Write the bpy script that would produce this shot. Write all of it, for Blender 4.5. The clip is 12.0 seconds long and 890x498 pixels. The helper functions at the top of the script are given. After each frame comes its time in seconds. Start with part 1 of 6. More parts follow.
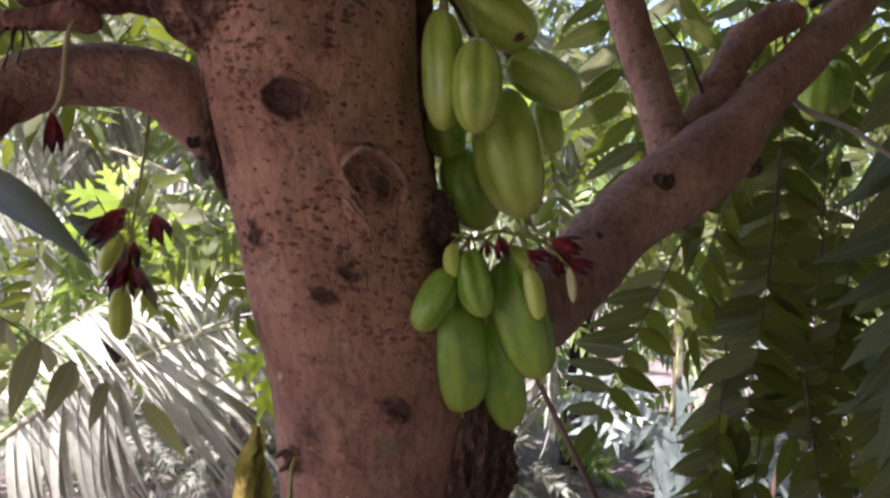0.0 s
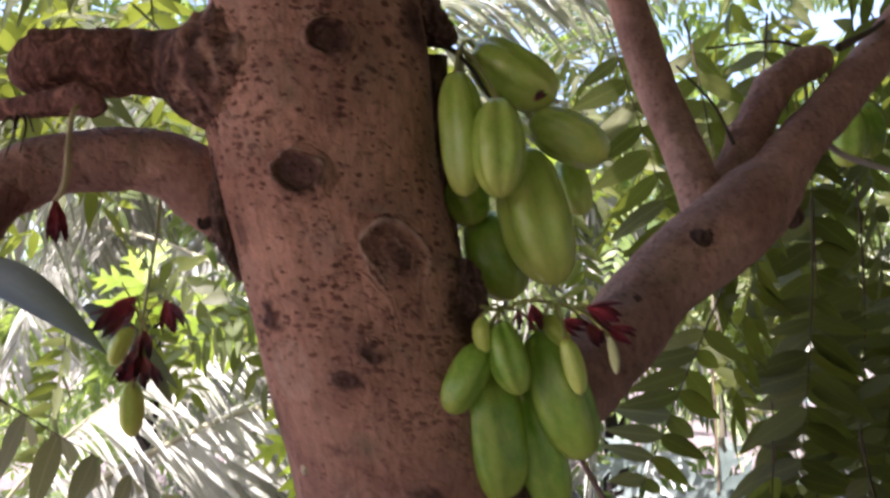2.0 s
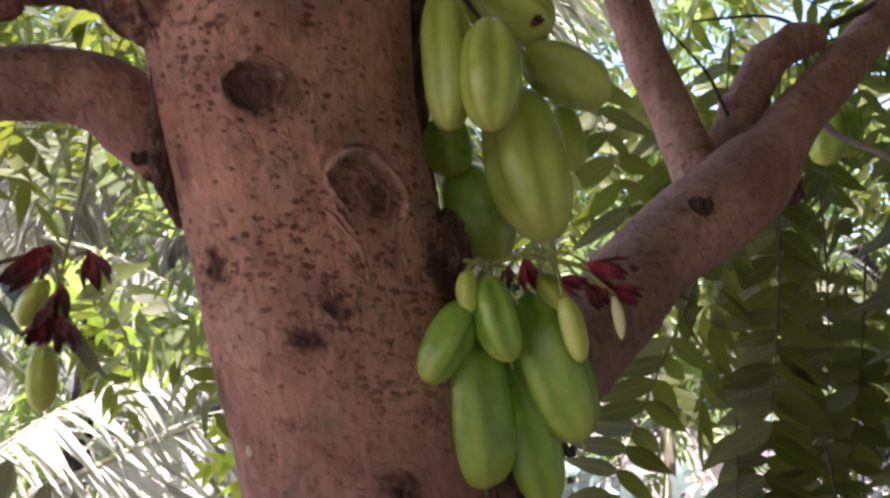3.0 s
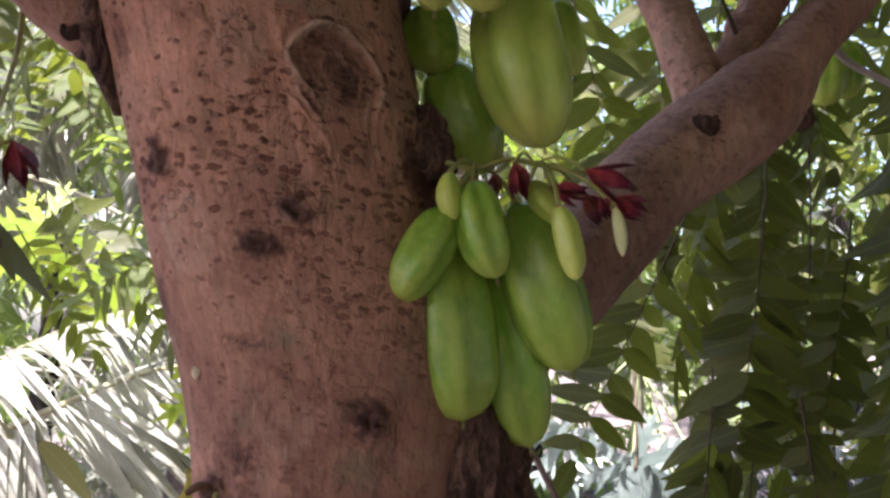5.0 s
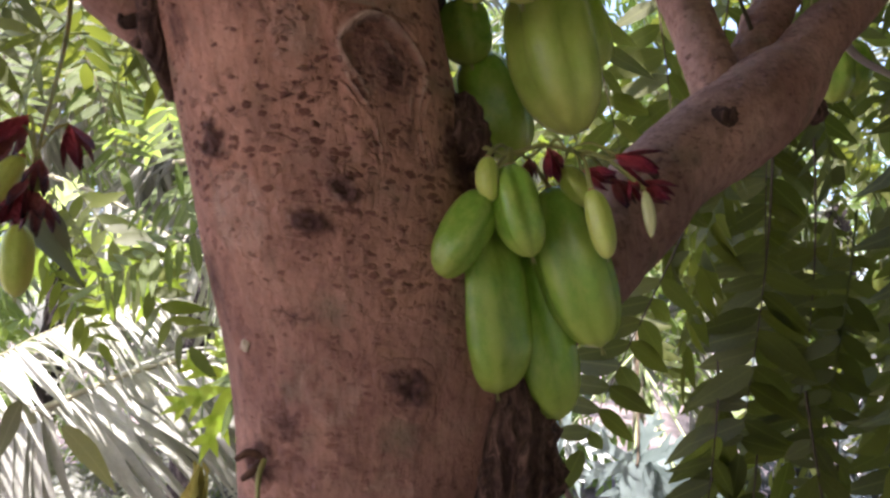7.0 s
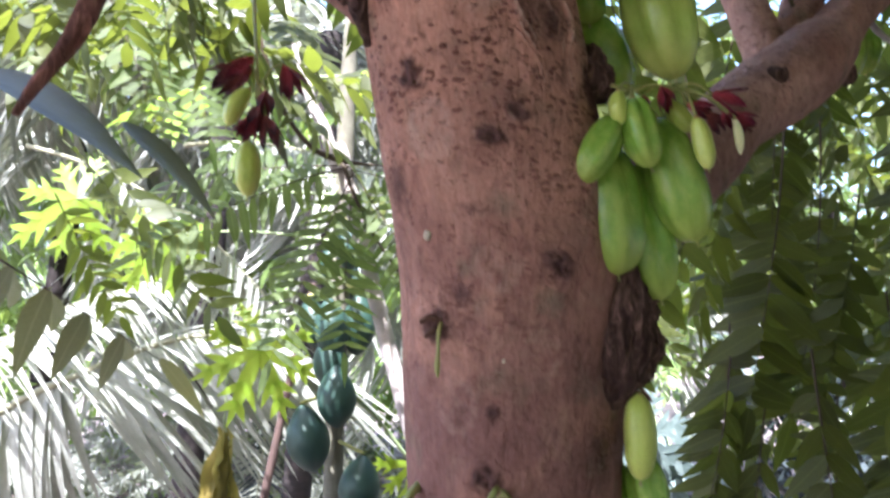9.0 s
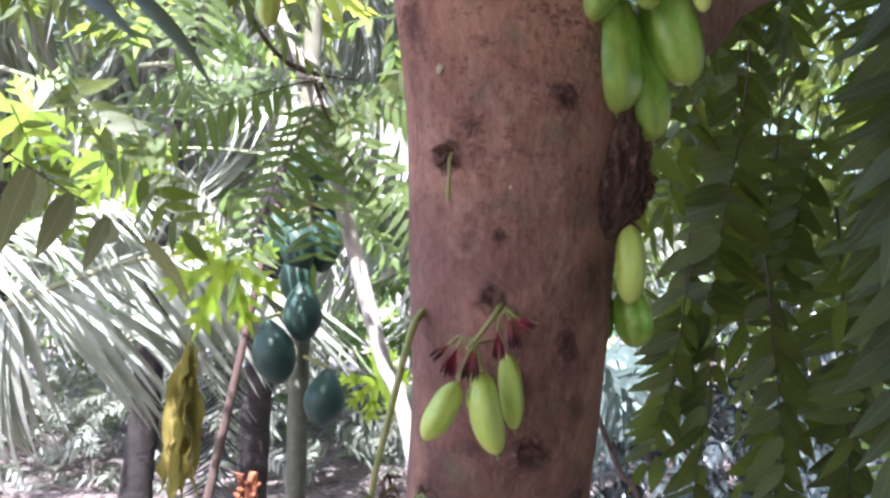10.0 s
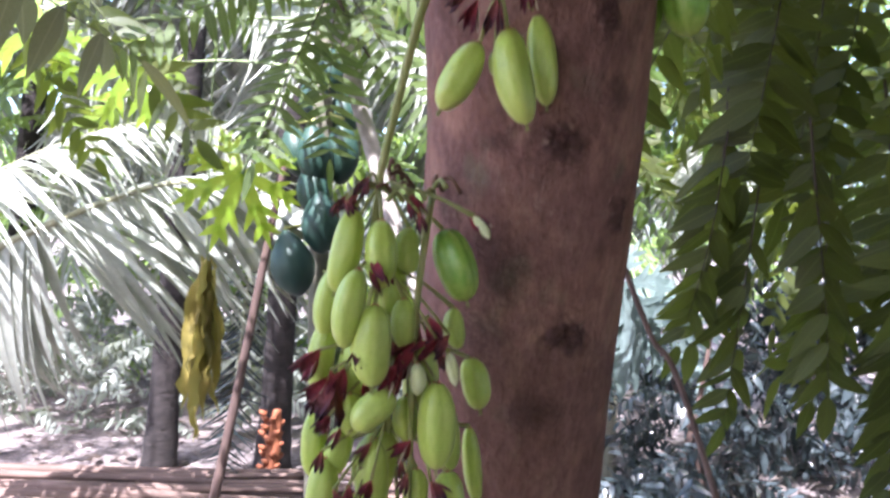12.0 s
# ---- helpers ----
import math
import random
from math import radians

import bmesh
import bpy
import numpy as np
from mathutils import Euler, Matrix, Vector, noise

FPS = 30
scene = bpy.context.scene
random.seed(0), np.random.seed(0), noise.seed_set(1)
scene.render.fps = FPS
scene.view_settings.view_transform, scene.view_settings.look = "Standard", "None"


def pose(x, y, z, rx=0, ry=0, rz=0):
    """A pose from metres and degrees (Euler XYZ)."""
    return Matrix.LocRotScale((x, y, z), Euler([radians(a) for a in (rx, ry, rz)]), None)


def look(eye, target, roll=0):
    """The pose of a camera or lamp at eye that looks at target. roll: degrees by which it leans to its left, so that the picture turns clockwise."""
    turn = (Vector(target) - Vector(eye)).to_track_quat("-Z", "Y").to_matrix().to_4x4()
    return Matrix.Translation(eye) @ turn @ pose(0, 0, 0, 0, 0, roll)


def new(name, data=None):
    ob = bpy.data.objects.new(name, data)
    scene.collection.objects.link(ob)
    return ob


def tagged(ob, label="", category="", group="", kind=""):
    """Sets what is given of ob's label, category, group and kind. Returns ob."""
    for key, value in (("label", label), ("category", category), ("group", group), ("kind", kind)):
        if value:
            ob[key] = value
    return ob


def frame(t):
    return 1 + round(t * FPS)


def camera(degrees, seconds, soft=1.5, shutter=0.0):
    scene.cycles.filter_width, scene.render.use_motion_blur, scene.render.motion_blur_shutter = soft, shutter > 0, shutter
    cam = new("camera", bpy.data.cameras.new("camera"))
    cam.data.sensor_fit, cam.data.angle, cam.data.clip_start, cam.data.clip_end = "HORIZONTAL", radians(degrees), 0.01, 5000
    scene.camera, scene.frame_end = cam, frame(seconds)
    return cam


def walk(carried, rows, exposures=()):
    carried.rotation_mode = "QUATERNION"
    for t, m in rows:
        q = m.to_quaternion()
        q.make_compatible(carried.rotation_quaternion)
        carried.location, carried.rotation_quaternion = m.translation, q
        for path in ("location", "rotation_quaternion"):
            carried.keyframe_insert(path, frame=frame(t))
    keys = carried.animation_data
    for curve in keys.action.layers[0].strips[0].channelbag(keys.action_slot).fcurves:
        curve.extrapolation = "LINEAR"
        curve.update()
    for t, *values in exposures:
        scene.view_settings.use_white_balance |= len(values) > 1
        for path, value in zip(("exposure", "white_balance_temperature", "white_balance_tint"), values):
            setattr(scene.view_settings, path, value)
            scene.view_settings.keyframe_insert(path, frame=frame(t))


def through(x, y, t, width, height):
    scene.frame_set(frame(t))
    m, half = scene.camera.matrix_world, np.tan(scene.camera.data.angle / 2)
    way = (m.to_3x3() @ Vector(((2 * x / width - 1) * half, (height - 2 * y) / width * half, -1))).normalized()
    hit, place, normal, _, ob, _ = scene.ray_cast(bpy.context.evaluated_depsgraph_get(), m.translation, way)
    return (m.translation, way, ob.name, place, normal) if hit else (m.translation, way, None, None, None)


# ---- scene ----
cam = camera(58.8, 12.0, soft=2.7, shutter=0.35)
PATH = [
    (0, (0.029, 0.091, 1.544), (-0.097, 2.084, 1.66), 2.0),
    (0.5, (0.046, 0.098, 1.54), (-0.16, 2.085, 1.646), 1.6),
    (1, (0.048, 0.1, 1.546), (-0.189, 2.084, 1.648), 1.3),
    (1.5, (0.048, 0.108, 1.551), (-0.166, 2.09, 1.714), -0.0),
    (2, (0.026, 0.12, 1.549), (-0.163, 2.09, 1.835), -0.8),
    (2.3, (-0.003, 0.135, 1.536), (-0.138, 2.093, 1.924), 0.1),
    (2.5, (-0.001, 0.144, 1.537), (-0.147, 2.105, 1.902), 0.5),
    (3, (0.006, 0.185, 1.52), (-0.054, 2.153, 1.872), -0.1),
    (3.5, (0.003, 0.215, 1.509), (0.002, 2.194, 1.798), 0.2),
    (3.7, (0.001, 0.225, 1.508), (0.018, 2.207, 1.77), 0.4),
    (5.5, (0.004, 0.233, 1.507), (0.003, 2.22, 1.741), 1.5),
    (6, (0.004, 0.232, 1.507), (0.005, 2.217, 1.746), 1.4),
    (6.5, (0.001, 0.231, 1.504), (0.006, 2.217, 1.746), 1.5),
    (7, (-0.012, 0.217, 1.497), (-0.008, 2.203, 1.728), 1.7),
    (8.8, (-0.093, 0.129, 1.457), (-0.085, 2.115, 1.69), 2.8),
    (9, (-0.092, 0.124, 1.439), (-0.056, 2.112, 1.654), 2.2),
    (9.5, (-0.105, 0.111, 1.398), (0.026, 2.102, 1.543), 2.9),
    (10, (-0.122, 0.101, 1.372), (0.036, 2.094, 1.446), 2.9),
    (10.5, (-0.136, 0.109, 1.336), (0.05, 2.101, 1.366), 3.4),
    (11, (-0.127, 0.114, 1.305), (0.094, 2.101, 1.353), 3.9),
    (11.5, (-0.12, 0.146, 1.259), (0.075, 2.136, 1.295), 3.8),
    (12, (-0.107, 0.174, 1.212), (-0.003, 2.171, 1.203), 2.3),
]
EXPOSURES = [(0, 1.94, 6500, 25), (2.5, 2.21, 6500, 25), (5.5, 2.29, 6500, 23), (7, 2.26, 6500, 23), (8.8, 2.66, 5850, 17), (9.5, 2.64, 5750, 16), (12, 2.56, 5750, 18)]
walk(cam, [(t, look(eye, target, roll)) for t, eye, target, roll in PATH], EXPOSURES)

# ---- light: a high sun from over the shoulder, held off by the crown, and the sky ----
SUN_ELEVATION, SUN_AZIMUTH = radians(58), radians(-160)   # azimuth from +y, clockwise seen from above
world = bpy.data.worlds.new("world")
scene.world = world
world.use_nodes = True
sky = world.node_tree.nodes.new("ShaderNodeTexSky")
sky.sky_type, sky.sun_disc = "NISHITA", False
sky.sun_elevation, sky.sun_rotation = SUN_ELEVATION, SUN_AZIMUTH
sky.air_density, sky.dust_density = 1.0, 3.0
background = world.node_tree.nodes["Background"]
world.node_tree.links.new(sky.outputs[0], background.inputs[0])
background.inputs[1].default_value = 0.15
sun = new("sun", bpy.data.lights.new("sun", "SUN"))
sun.data.energy, sun.data.angle, sun.data.color = 5.0, radians(0.6), (1.0, 0.97, 0.92)
SUN_WAY = Vector((math.sin(SUN_AZIMUTH) * math.cos(SUN_ELEVATION), math.cos(SUN_AZIMUTH) * math.cos(SUN_ELEVATION), math.sin(SUN_ELEVATION)))
sun.matrix_world = look(SUN_WAY * 30, (0, 0, 0))


# ---- materials ----
class Nodes:
    """A small writer of node materials."""

    def __init__(self, name, roughness=0.6, specular=0.4):
        self.mat = bpy.data.materials.new(name)
        self.mat.use_nodes = True
        self.tree = self.mat.node_tree
        self.shader = self.tree.nodes["Principled BSDF"]
        self.out = self.tree.nodes["Material Output"]
        self.shader.inputs["Roughness"].default_value = roughness
        self.shader.inputs["Specular IOR Level"].default_value = specular

    def node(self, kind, **values):
        n = self.tree.nodes.new("ShaderNode" + kind)
        for key, value in values.items():
            if key == "operation":
                n.operation = value
            elif key == "blend_type":
                n.blend_type = value
        return n

    def link(self, a, b):
        self.tree.links.new(a, b)

    def coords(self, scale=(1, 1, 1), which="Object"):
        tc, mp = self.node("TexCoord"), self.node("Mapping")
        mp.inputs["Scale"].default_value = scale
        self.link(tc.outputs[which], mp.inputs["Vector"])
        return mp.outputs[0]

    def noise(self, vector, scale, detail=4.0, rough=0.55, warp=0.0):
        n = self.node("TexNoise")
        n.inputs["Scale"].default_value, n.inputs["Detail"].default_value = scale, detail
        n.inputs["Roughness"].default_value, n.inputs["Distortion"].default_value = rough, warp
        self.link(vector, n.inputs["Vector"])
        return n.outputs[0]

    def ramp(self, value, *stops):
        n = self.node("ValToRGB")
        e = n.color_ramp.elements
        while len(e) < len(stops):
            e.new(0.5)
        for el, (at, c) in zip(e, stops):
            el.position = at
            el.color = (*c, 1) if len(c) == 3 else c
        self.link(value, n.inputs[0])
        return n.outputs[0]

    def grey(self, value, lo, hi):
        if lo > hi:
            return self.ramp(value, (hi, (1, 1, 1)), (lo, (0, 0, 0)))
        return self.ramp(value, (lo, (0, 0, 0)), (hi, (1, 1, 1)))

    def mix(self, fac, a, b, kind="MIX"):
        n = self.node("MixRGB", blend_type=kind)
        for slot, v in zip(n.inputs, (fac, a, b)):
            if isinstance(v, bpy.types.NodeSocket):
                self.link(v, slot)
            elif isinstance(v, (int, float)):
                slot.default_value = v
            else:
                slot.default_value = (*v, 1)
        return n.outputs[0]

    def math(self, operation, a, b=0.0):
        n = self.node("Math", operation=operation)
        for slot, v in zip(n.inputs, (a, b)):
            if isinstance(v, bpy.types.NodeSocket):
                self.link(v, slot)
            else:
                slot.default_value = v
        return n.outputs[0]

    def bump(self, height, distance, strength=0.8):
        n = self.node("Bump")
        n.inputs["Strength"].default_value, n.inputs["Distance"].default_value = strength, distance
        self.link(height, n.inputs["Height"])
        self.link(n.outputs[0], self.shader.inputs["Normal"])

    def colour(self, c):
        if isinstance(c, bpy.types.NodeSocket):
            self.link(c, self.shader.inputs["Base Color"])
        else:
            self.shader.inputs["Base Color"].default_value = (*c, 1)

    def roughness(self, c):
        self.link(c, self.shader.inputs["Roughness"])


def bark_material(name, light, dark, spot, spots=0.5, bumps=0.5):
    """Smooth bark with corky dashes; the attribute "cork" turns it into the dark rough cork of scars."""
    m = Nodes(name, 0.85, 0.25)
    v = m.coords()
    high = m.node("SeparateXYZ")
    m.link(v, high.inputs[0])
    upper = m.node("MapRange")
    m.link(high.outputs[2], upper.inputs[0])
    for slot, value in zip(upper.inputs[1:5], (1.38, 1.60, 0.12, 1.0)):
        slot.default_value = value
    broad = m.noise(v, 22, 5)
    base = m.mix(m.grey(broad, 0.4, 0.62), light, dark)
    blush = m.noise(m.coords((1, 1, 0.7)), 9, 3)
    base = m.mix(m.math("MULTIPLY", m.grey(blush, 0.46, 0.7), 0.5), base, (0.33, 0.14, 0.09))
    salmon = m.noise(m.coords((1, 1, 0.8)), 16, 5, 0.6, 0.8)
    base = m.mix(m.math("MULTIPLY", m.grey(salmon, 0.54, 0.72), 0.7), base, (0.64, 0.34, 0.25))
    base = m.mix(m.math("MULTIPLY", m.grey(salmon, 0.44, 0.28), 0.55), base, (0.2, 0.115, 0.085))
    streak = m.noise(m.coords((1, 1, 0.12)), 120, 4, 0.65, 0.6)
    base = m.mix(m.math("MULTIPLY", m.grey(streak, 0.5, 0.75), 0.3), base, (0.44, 0.28, 0.2))
    base = m.mix(m.math("MULTIPLY", m.grey(streak, 0.48, 0.25), 0.35), base, (0.17, 0.085, 0.06))
    mottle = m.noise(v, 55, 4, 0.6, 0.5)
    base = m.mix(m.math("MULTIPLY", m.grey(mottle, 0.5, 0.7), 0.45), base, (0.2, 0.1, 0.07))
    base = m.mix(m.math("MULTIPLY", m.grey(mottle, 0.42, 0.28), 0.3), base, (0.46, 0.31, 0.23))
    # lower stem: redder bark, with shade below the fruit mixed into its colour
    lower_shade = m.math("MULTIPLY", m.math("SUBTRACT", 1.0, upper.outputs[0]), m.grey(m.noise(v, 17, 4, 0.6, 0.3), 0.2, 0.52))
    base = m.mix(m.math("MULTIPLY", lower_shade, 0.95), base, (0.2, 0.098, 0.085))
    blotch = m.noise(m.coords((1, 1, 0.7)), 31, 6, 0.65, 0.7)
    base = m.mix(m.math("MULTIPLY", m.grey(blotch, 0.53, 0.66), m.math("SUBTRACT", 0.62, m.math("MULTIPLY", upper.outputs[0], 0.4))), base, (0.13, 0.062, 0.05))
    base = m.mix(m.math("MULTIPLY", m.grey(blotch, 0.46, 0.34), 0.35), base, (0.4, 0.245, 0.175))
    lichen = m.noise(m.coords((1, 1, 0.8)), 34, 2)
    base = m.mix(m.math("MULTIPLY", m.grey(lichen, 0.6, 0.74), 0.5), base, (0.18, 0.16, 0.1))
    # corky dashes that lie across the stem
    dash = m.noise(m.coords((150, 150, 205)), 1.0, 3, 0.55)
    where = m.noise(v, 14, 2)
    dashes = m.math("MULTIPLY", m.grey(dash, 0.55, 0.67), m.math("MULTIPLY", upper.outputs[0], m.grey(where, 0.3, 0.52)))
    base = m.mix(m.math("MULTIPLY", dashes, spots * 0.7), base, (0.13, 0.055, 0.04))
    # round corky specks of uneven size, thick on the upper stem
    bent = m.node("VectorMath", operation="ADD")
    jitter = m.node("TexNoise")
    jitter.inputs["Scale"].default_value = 240
    m.link(v, jitter.inputs["Vector"])
    shrink = m.node("VectorMath", operation="SCALE")
    m.link(jitter.outputs["Color"], shrink.inputs[0])
    shrink.inputs["Scale"].default_value = 0.0036
    m.link(m.coords((0.5, 0.5, 1.0)), bent.inputs[0])
    m.link(shrink.outputs[0], bent.inputs[1])
    cell = m.node("TexVoronoi")
    cell.inputs["Scale"].default_value = 285
    m.link(bent.outputs[0], cell.inputs["Vector"])
    pick = m.node("SeparateColor")
    m.link(cell.outputs["Color"], pick.inputs[0])
    size = m.math("MULTIPLY", m.math("POWER", pick.outputs[0], 0.8), m.math("MULTIPLY", m.grey(where, 0.2, 0.55), bumps))
    speck = m.grey(m.math("SUBTRACT", m.math("ADD", size, 0.5), cell.outputs["Distance"]), 0.44, 0.56)
    base = m.mix(m.math("MULTIPLY", m.math("MULTIPLY", speck, upper.outputs[0]), spots), base, spot)
    pores = m.grey(m.noise(v, 420, 2), 0.6, 0.72)
    base = m.mix(m.math("MULTIPLY", pores, 0.35), base, spot)
    grain = m.noise(m.coords((1, 1, 0.35)), 260, 5, 0.65)
    base = m.mix(0.55, base, m.mix(m.grey(grain, 0.3, 0.7), (0.45, 0.42, 0.4), (1.0, 1.0, 1.0)), "MULTIPLY")
    pale = m.node("Attribute")
    pale.attribute_name = "pale"
    algae = m.node("Attribute")
    algae.attribute_name = "algae"
    smudge = m.noise(v, 180, 5, 0.7, 0.3)
    worn = m.grey(m.math("ADD", pale.outputs["Fac"], m.math("MULTIPLY", m.math("SUBTRACT", smudge, 0.5), 0.7)), 0.1, 0.75)
    base = m.mix(m.math("MULTIPLY", worn, 0.75), base, (0.56, 0.4, 0.31))
    worn = m.grey(m.math("ADD", algae.outputs["Fac"], m.math("MULTIPLY", m.math("SUBTRACT", smudge, 0.5), 0.8)), 0.15, 0.8)
    base = m.mix(m.math("MULTIPLY", worn, 0.75), base, (0.115, 0.125, 0.08))
    cork = m.node("Attribute")
    cork.attribute_name = "cork"
    ragged = m.noise(v, 300, 5, 0.7, 0.4)
    hard = m.grey(m.math("ADD", cork.outputs["Fac"], m.math("MULTIPLY", m.math("SUBTRACT", ragged, 0.5), 1.2)), 0.2, 0.75)
    dead = m.mix(m.grey(ragged, 0.35, 0.68), (0.028, 0.012, 0.013), (0.15, 0.072, 0.062))
    base = m.mix(m.math("MULTIPLY", hard, 0.85), base, dead)
    m.colour(base)
    lumps = m.noise(m.coords((1, 1, 0.75)), 95, 4, 0.6, 0.4)
    height = m.math("ADD", m.math("MULTIPLY", m.math("ADD", mottle, lumps), 1.1), m.math("MULTIPLY", streak, 0.5))
    height = m.math("ADD", height, m.math("MULTIPLY", m.math("MULTIPLY", speck, upper.outputs[0]), 0.35))
    height = m.math("ADD", height, m.math("ADD", m.math("MULTIPLY", grain, 0.6), m.math("MULTIPLY", dashes, 0.5)))
    height = m.math("ADD", height, m.math("MULTIPLY", m.math("MULTIPLY", ragged, hard), 1.2))
    m.bump(height, 0.0022, 1.0)
    return m.mat


def rough_bark_material(name, light, dark):
    """Dead, cracked bark with furrows that run up and down."""
    m = Nodes(name, 0.92, 0.2)
    v = m.coords()
    n1, n2 = m.noise(v, 130, 6, 0.7, 0.6), m.noise(v, 40, 4)
    furrow = m.noise(m.coords((1, 1, 0.3)), 150, 5, 0.6, 1.2)
    base = m.mix(m.grey(n2, 0.3, 0.7), m.mix(m.grey(n1, 0.35, 0.65), dark, light), dark)
    base = m.mix(m.math("MULTIPLY", m.grey(furrow, 0.52, 0.66), 0.7), base, tuple(min(1, c * 1.5) for c in light))
    m.colour(m.mix(m.math("MULTIPLY", m.grey(furrow, 0.46, 0.36), 0.8), base, tuple(c * 0.5 for c in dark)))
    m.bump(m.math("ADD", m.math("MULTIPLY", n1, 0.6), furrow), 0.006, 1.0)
    return m.mat


def leaf_material(name, dark, light, glow, through=0.4, rough=0.42, which="island", specular=0.3, midrib=False):
    """A thin leaf: glossy above, and lit through from behind."""
    m = Nodes(name, rough, specular)
    if which == "island":
        vary = m.node("NewGeometry").outputs["Random Per Island"]
    else:
        vary = m.node("ObjectInfo").outputs["Random"]
    v = m.coords()
    n = m.noise(v, 25, 3)
    t = m.math("ADD", m.math("MULTIPLY", m.math("POWER", vary, 1.6), 0.85), m.math("MULTIPLY", m.grey(n, 0.3, 0.7), 0.25))
    base = m.mix(t, dark, light)
    if midrib:
        # a paler rib along the leaflet and faint side veins
        sep = m.node("SeparateXYZ")
        m.link(m.coords(), sep.inputs[0])
        across = m.math("ABSOLUTE", sep.outputs[1])
        side = m.math("SINE", m.math("SUBTRACT", m.math("MULTIPLY", sep.outputs[0], 70.0), m.math("MULTIPLY", across, 60.0)))
        base = m.mix(m.math("MULTIPLY", m.grey(side, 0.7, 1.0), 0.12), base, tuple(c * 1.5 for c in light))
        base = m.mix(m.grey(across, 0.014, 0.004), base, tuple(c * 1.3 for c in light))
    fine = m.noise(v, 160, 3)
    base = m.mix(0.25, base, m.mix(fine, (0.5, 0.5, 0.4), (1, 1, 1)), "MULTIPLY")
    m.colour(base)
    m.bump(m.noise(v, 90, 3), 0.002, 0.5)
    tl, mx = m.node("BsdfTranslucent"), m.node("MixShader")
    m.link(m.mix(t, tuple(c * 0.75 for c in glow), glow), tl.inputs["Color"])
    mx.inputs[0].default_value = through
    m.link(m.shader.outputs[0], mx.inputs[1])
    m.link(tl.outputs[0], mx.inputs[2])
    m.link(mx.outputs[0], m.out.inputs["Surface"])
    return m.mat


def petal_material(name, foot, tip):
    m = Nodes(name, 0.5, 0.35)
    sep = m.node("SeparateXYZ")
    v = m.coords()
    m.link(v, sep.inputs[0])
    n = m.noise(v, 9, 4)
    m.colour(m.mix(m.grey(m.math("ADD", sep.outputs[0], m.math("MULTIPLY", m.math("SUBTRACT", n, 0.5), 0.5)), 0.2, 0.85), foot, tip))
    m.bump(n, 0.03, 0.5)
    return m.mat


def plain_material(name, a, b, scale=60, rough=0.7, bump=0.001, stretch=(1, 1, 1), specular=0.3):
    m = Nodes(name, rough, specular)
    v = m.coords(stretch)
    n = m.noise(v, scale, 5, 0.6)
    m.colour(m.mix(m.grey(n, 0.3, 0.7), a, b))
    m.bump(n, bump)
    return m.mat


def fruit_material(name, body, rib, tip, rough=0.38):
    m = Nodes(name, rough, 0.45)
    tc = m.node("TexCoord")
    sep = m.node("SeparateXYZ")
    m.link(tc.outputs["Object"], sep.inputs[0])
    around = m.math("ARCTAN2", sep.outputs[1], sep.outputs[0])
    ridge = m.math("COSINE", m.math("MULTIPLY", around, 5.0))
    n = m.noise(m.coords((1, 1, 1.4)), 2.2, 3)
    vary = m.node("ObjectInfo").outputs["Random"]
    base = m.mix(m.math("MULTIPLY", m.grey(ridge, 0.55, 1.0), m.math("MULTIPLY", m.grey(m.noise(m.coords((1, 1, 0.5)), 1.6, 2), 0.25, 0.65), 0.42)), body, rib)
    end = m.math("MULTIPLY", sep.outputs[2], -1.0)
    base = m.mix(m.math("MULTIPLY", m.grey(end, 0.72, 1.0), 0.6), base, tip)
    base = m.mix(m.math("MULTIPLY", m.grey(n, 0.45, 0.7), 0.3), base, tip)
    base = m.mix(m.math("MULTIPLY", vary, 0.22), base, rib)
    patches = m.noise(m.coords((1, 1, 1.2)), 5.5, 5, 0.65)
    base = m.mix(m.math("MULTIPLY", m.grey(patches, 0.5, 0.68), 0.4), base, rib)
    base = m.mix(m.math("MULTIPLY", m.grey(patches, 0.46, 0.3), 0.35), base, tuple(c * 0.62 for c in body))
    specks = m.grey(m.noise(m.coords(), 55, 2), 0.66, 0.72)
    base = m.mix(m.math("MULTIPLY", specks, 0.25), base, (0.2, 0.2, 0.06))
    m.colour(base)
    m.bump(m.math("ADD", m.noise(m.coords((1, 1, 2.2)), 7, 4), m.math("MULTIPLY", m.noise(m.coords(), 40, 2), 0.1)), 0.03, 0.07)
    m.shader.inputs["Subsurface Weight"].default_value = 0.12
    m.shader.inputs["Subsurface Radius"].default_value = (0.01, 0.012, 0.004)
    m.shader.inputs["Subsurface Scale"].default_value = 0.4
    return m.mat


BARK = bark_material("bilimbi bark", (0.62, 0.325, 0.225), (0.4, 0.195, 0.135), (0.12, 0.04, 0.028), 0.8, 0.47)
BRANCH_BARK = bark_material("branch bark", (0.52, 0.31, 0.24), (0.35, 0.195, 0.155), (0.11, 0.05, 0.04), 0.5, 0.32)
ROUGH_BARK = rough_bark_material("rough dark bark", (0.21, 0.12, 0.092), (0.06, 0.033, 0.027))
STUB_BARK = rough_bark_material("reddish rough bark", (0.43, 0.2, 0.155), (0.18, 0.08, 0.065))
FRUIT = fruit_material("bilimbi skin", (0.165, 0.335, 0.034), (0.42, 0.53, 0.11), (0.52, 0.53, 0.12), 0.25)
FRUIT_RIPE = fruit_material("ripe bilimbi skin", (0.33, 0.47, 0.075), (0.55, 0.62, 0.17), (0.62, 0.6, 0.16), 0.25)
FRUIT_YOUNG = fruit_material("young bilimbi skin", (0.44, 0.54, 0.085), (0.56, 0.62, 0.16), (0.62, 0.6, 0.18), 0.32)
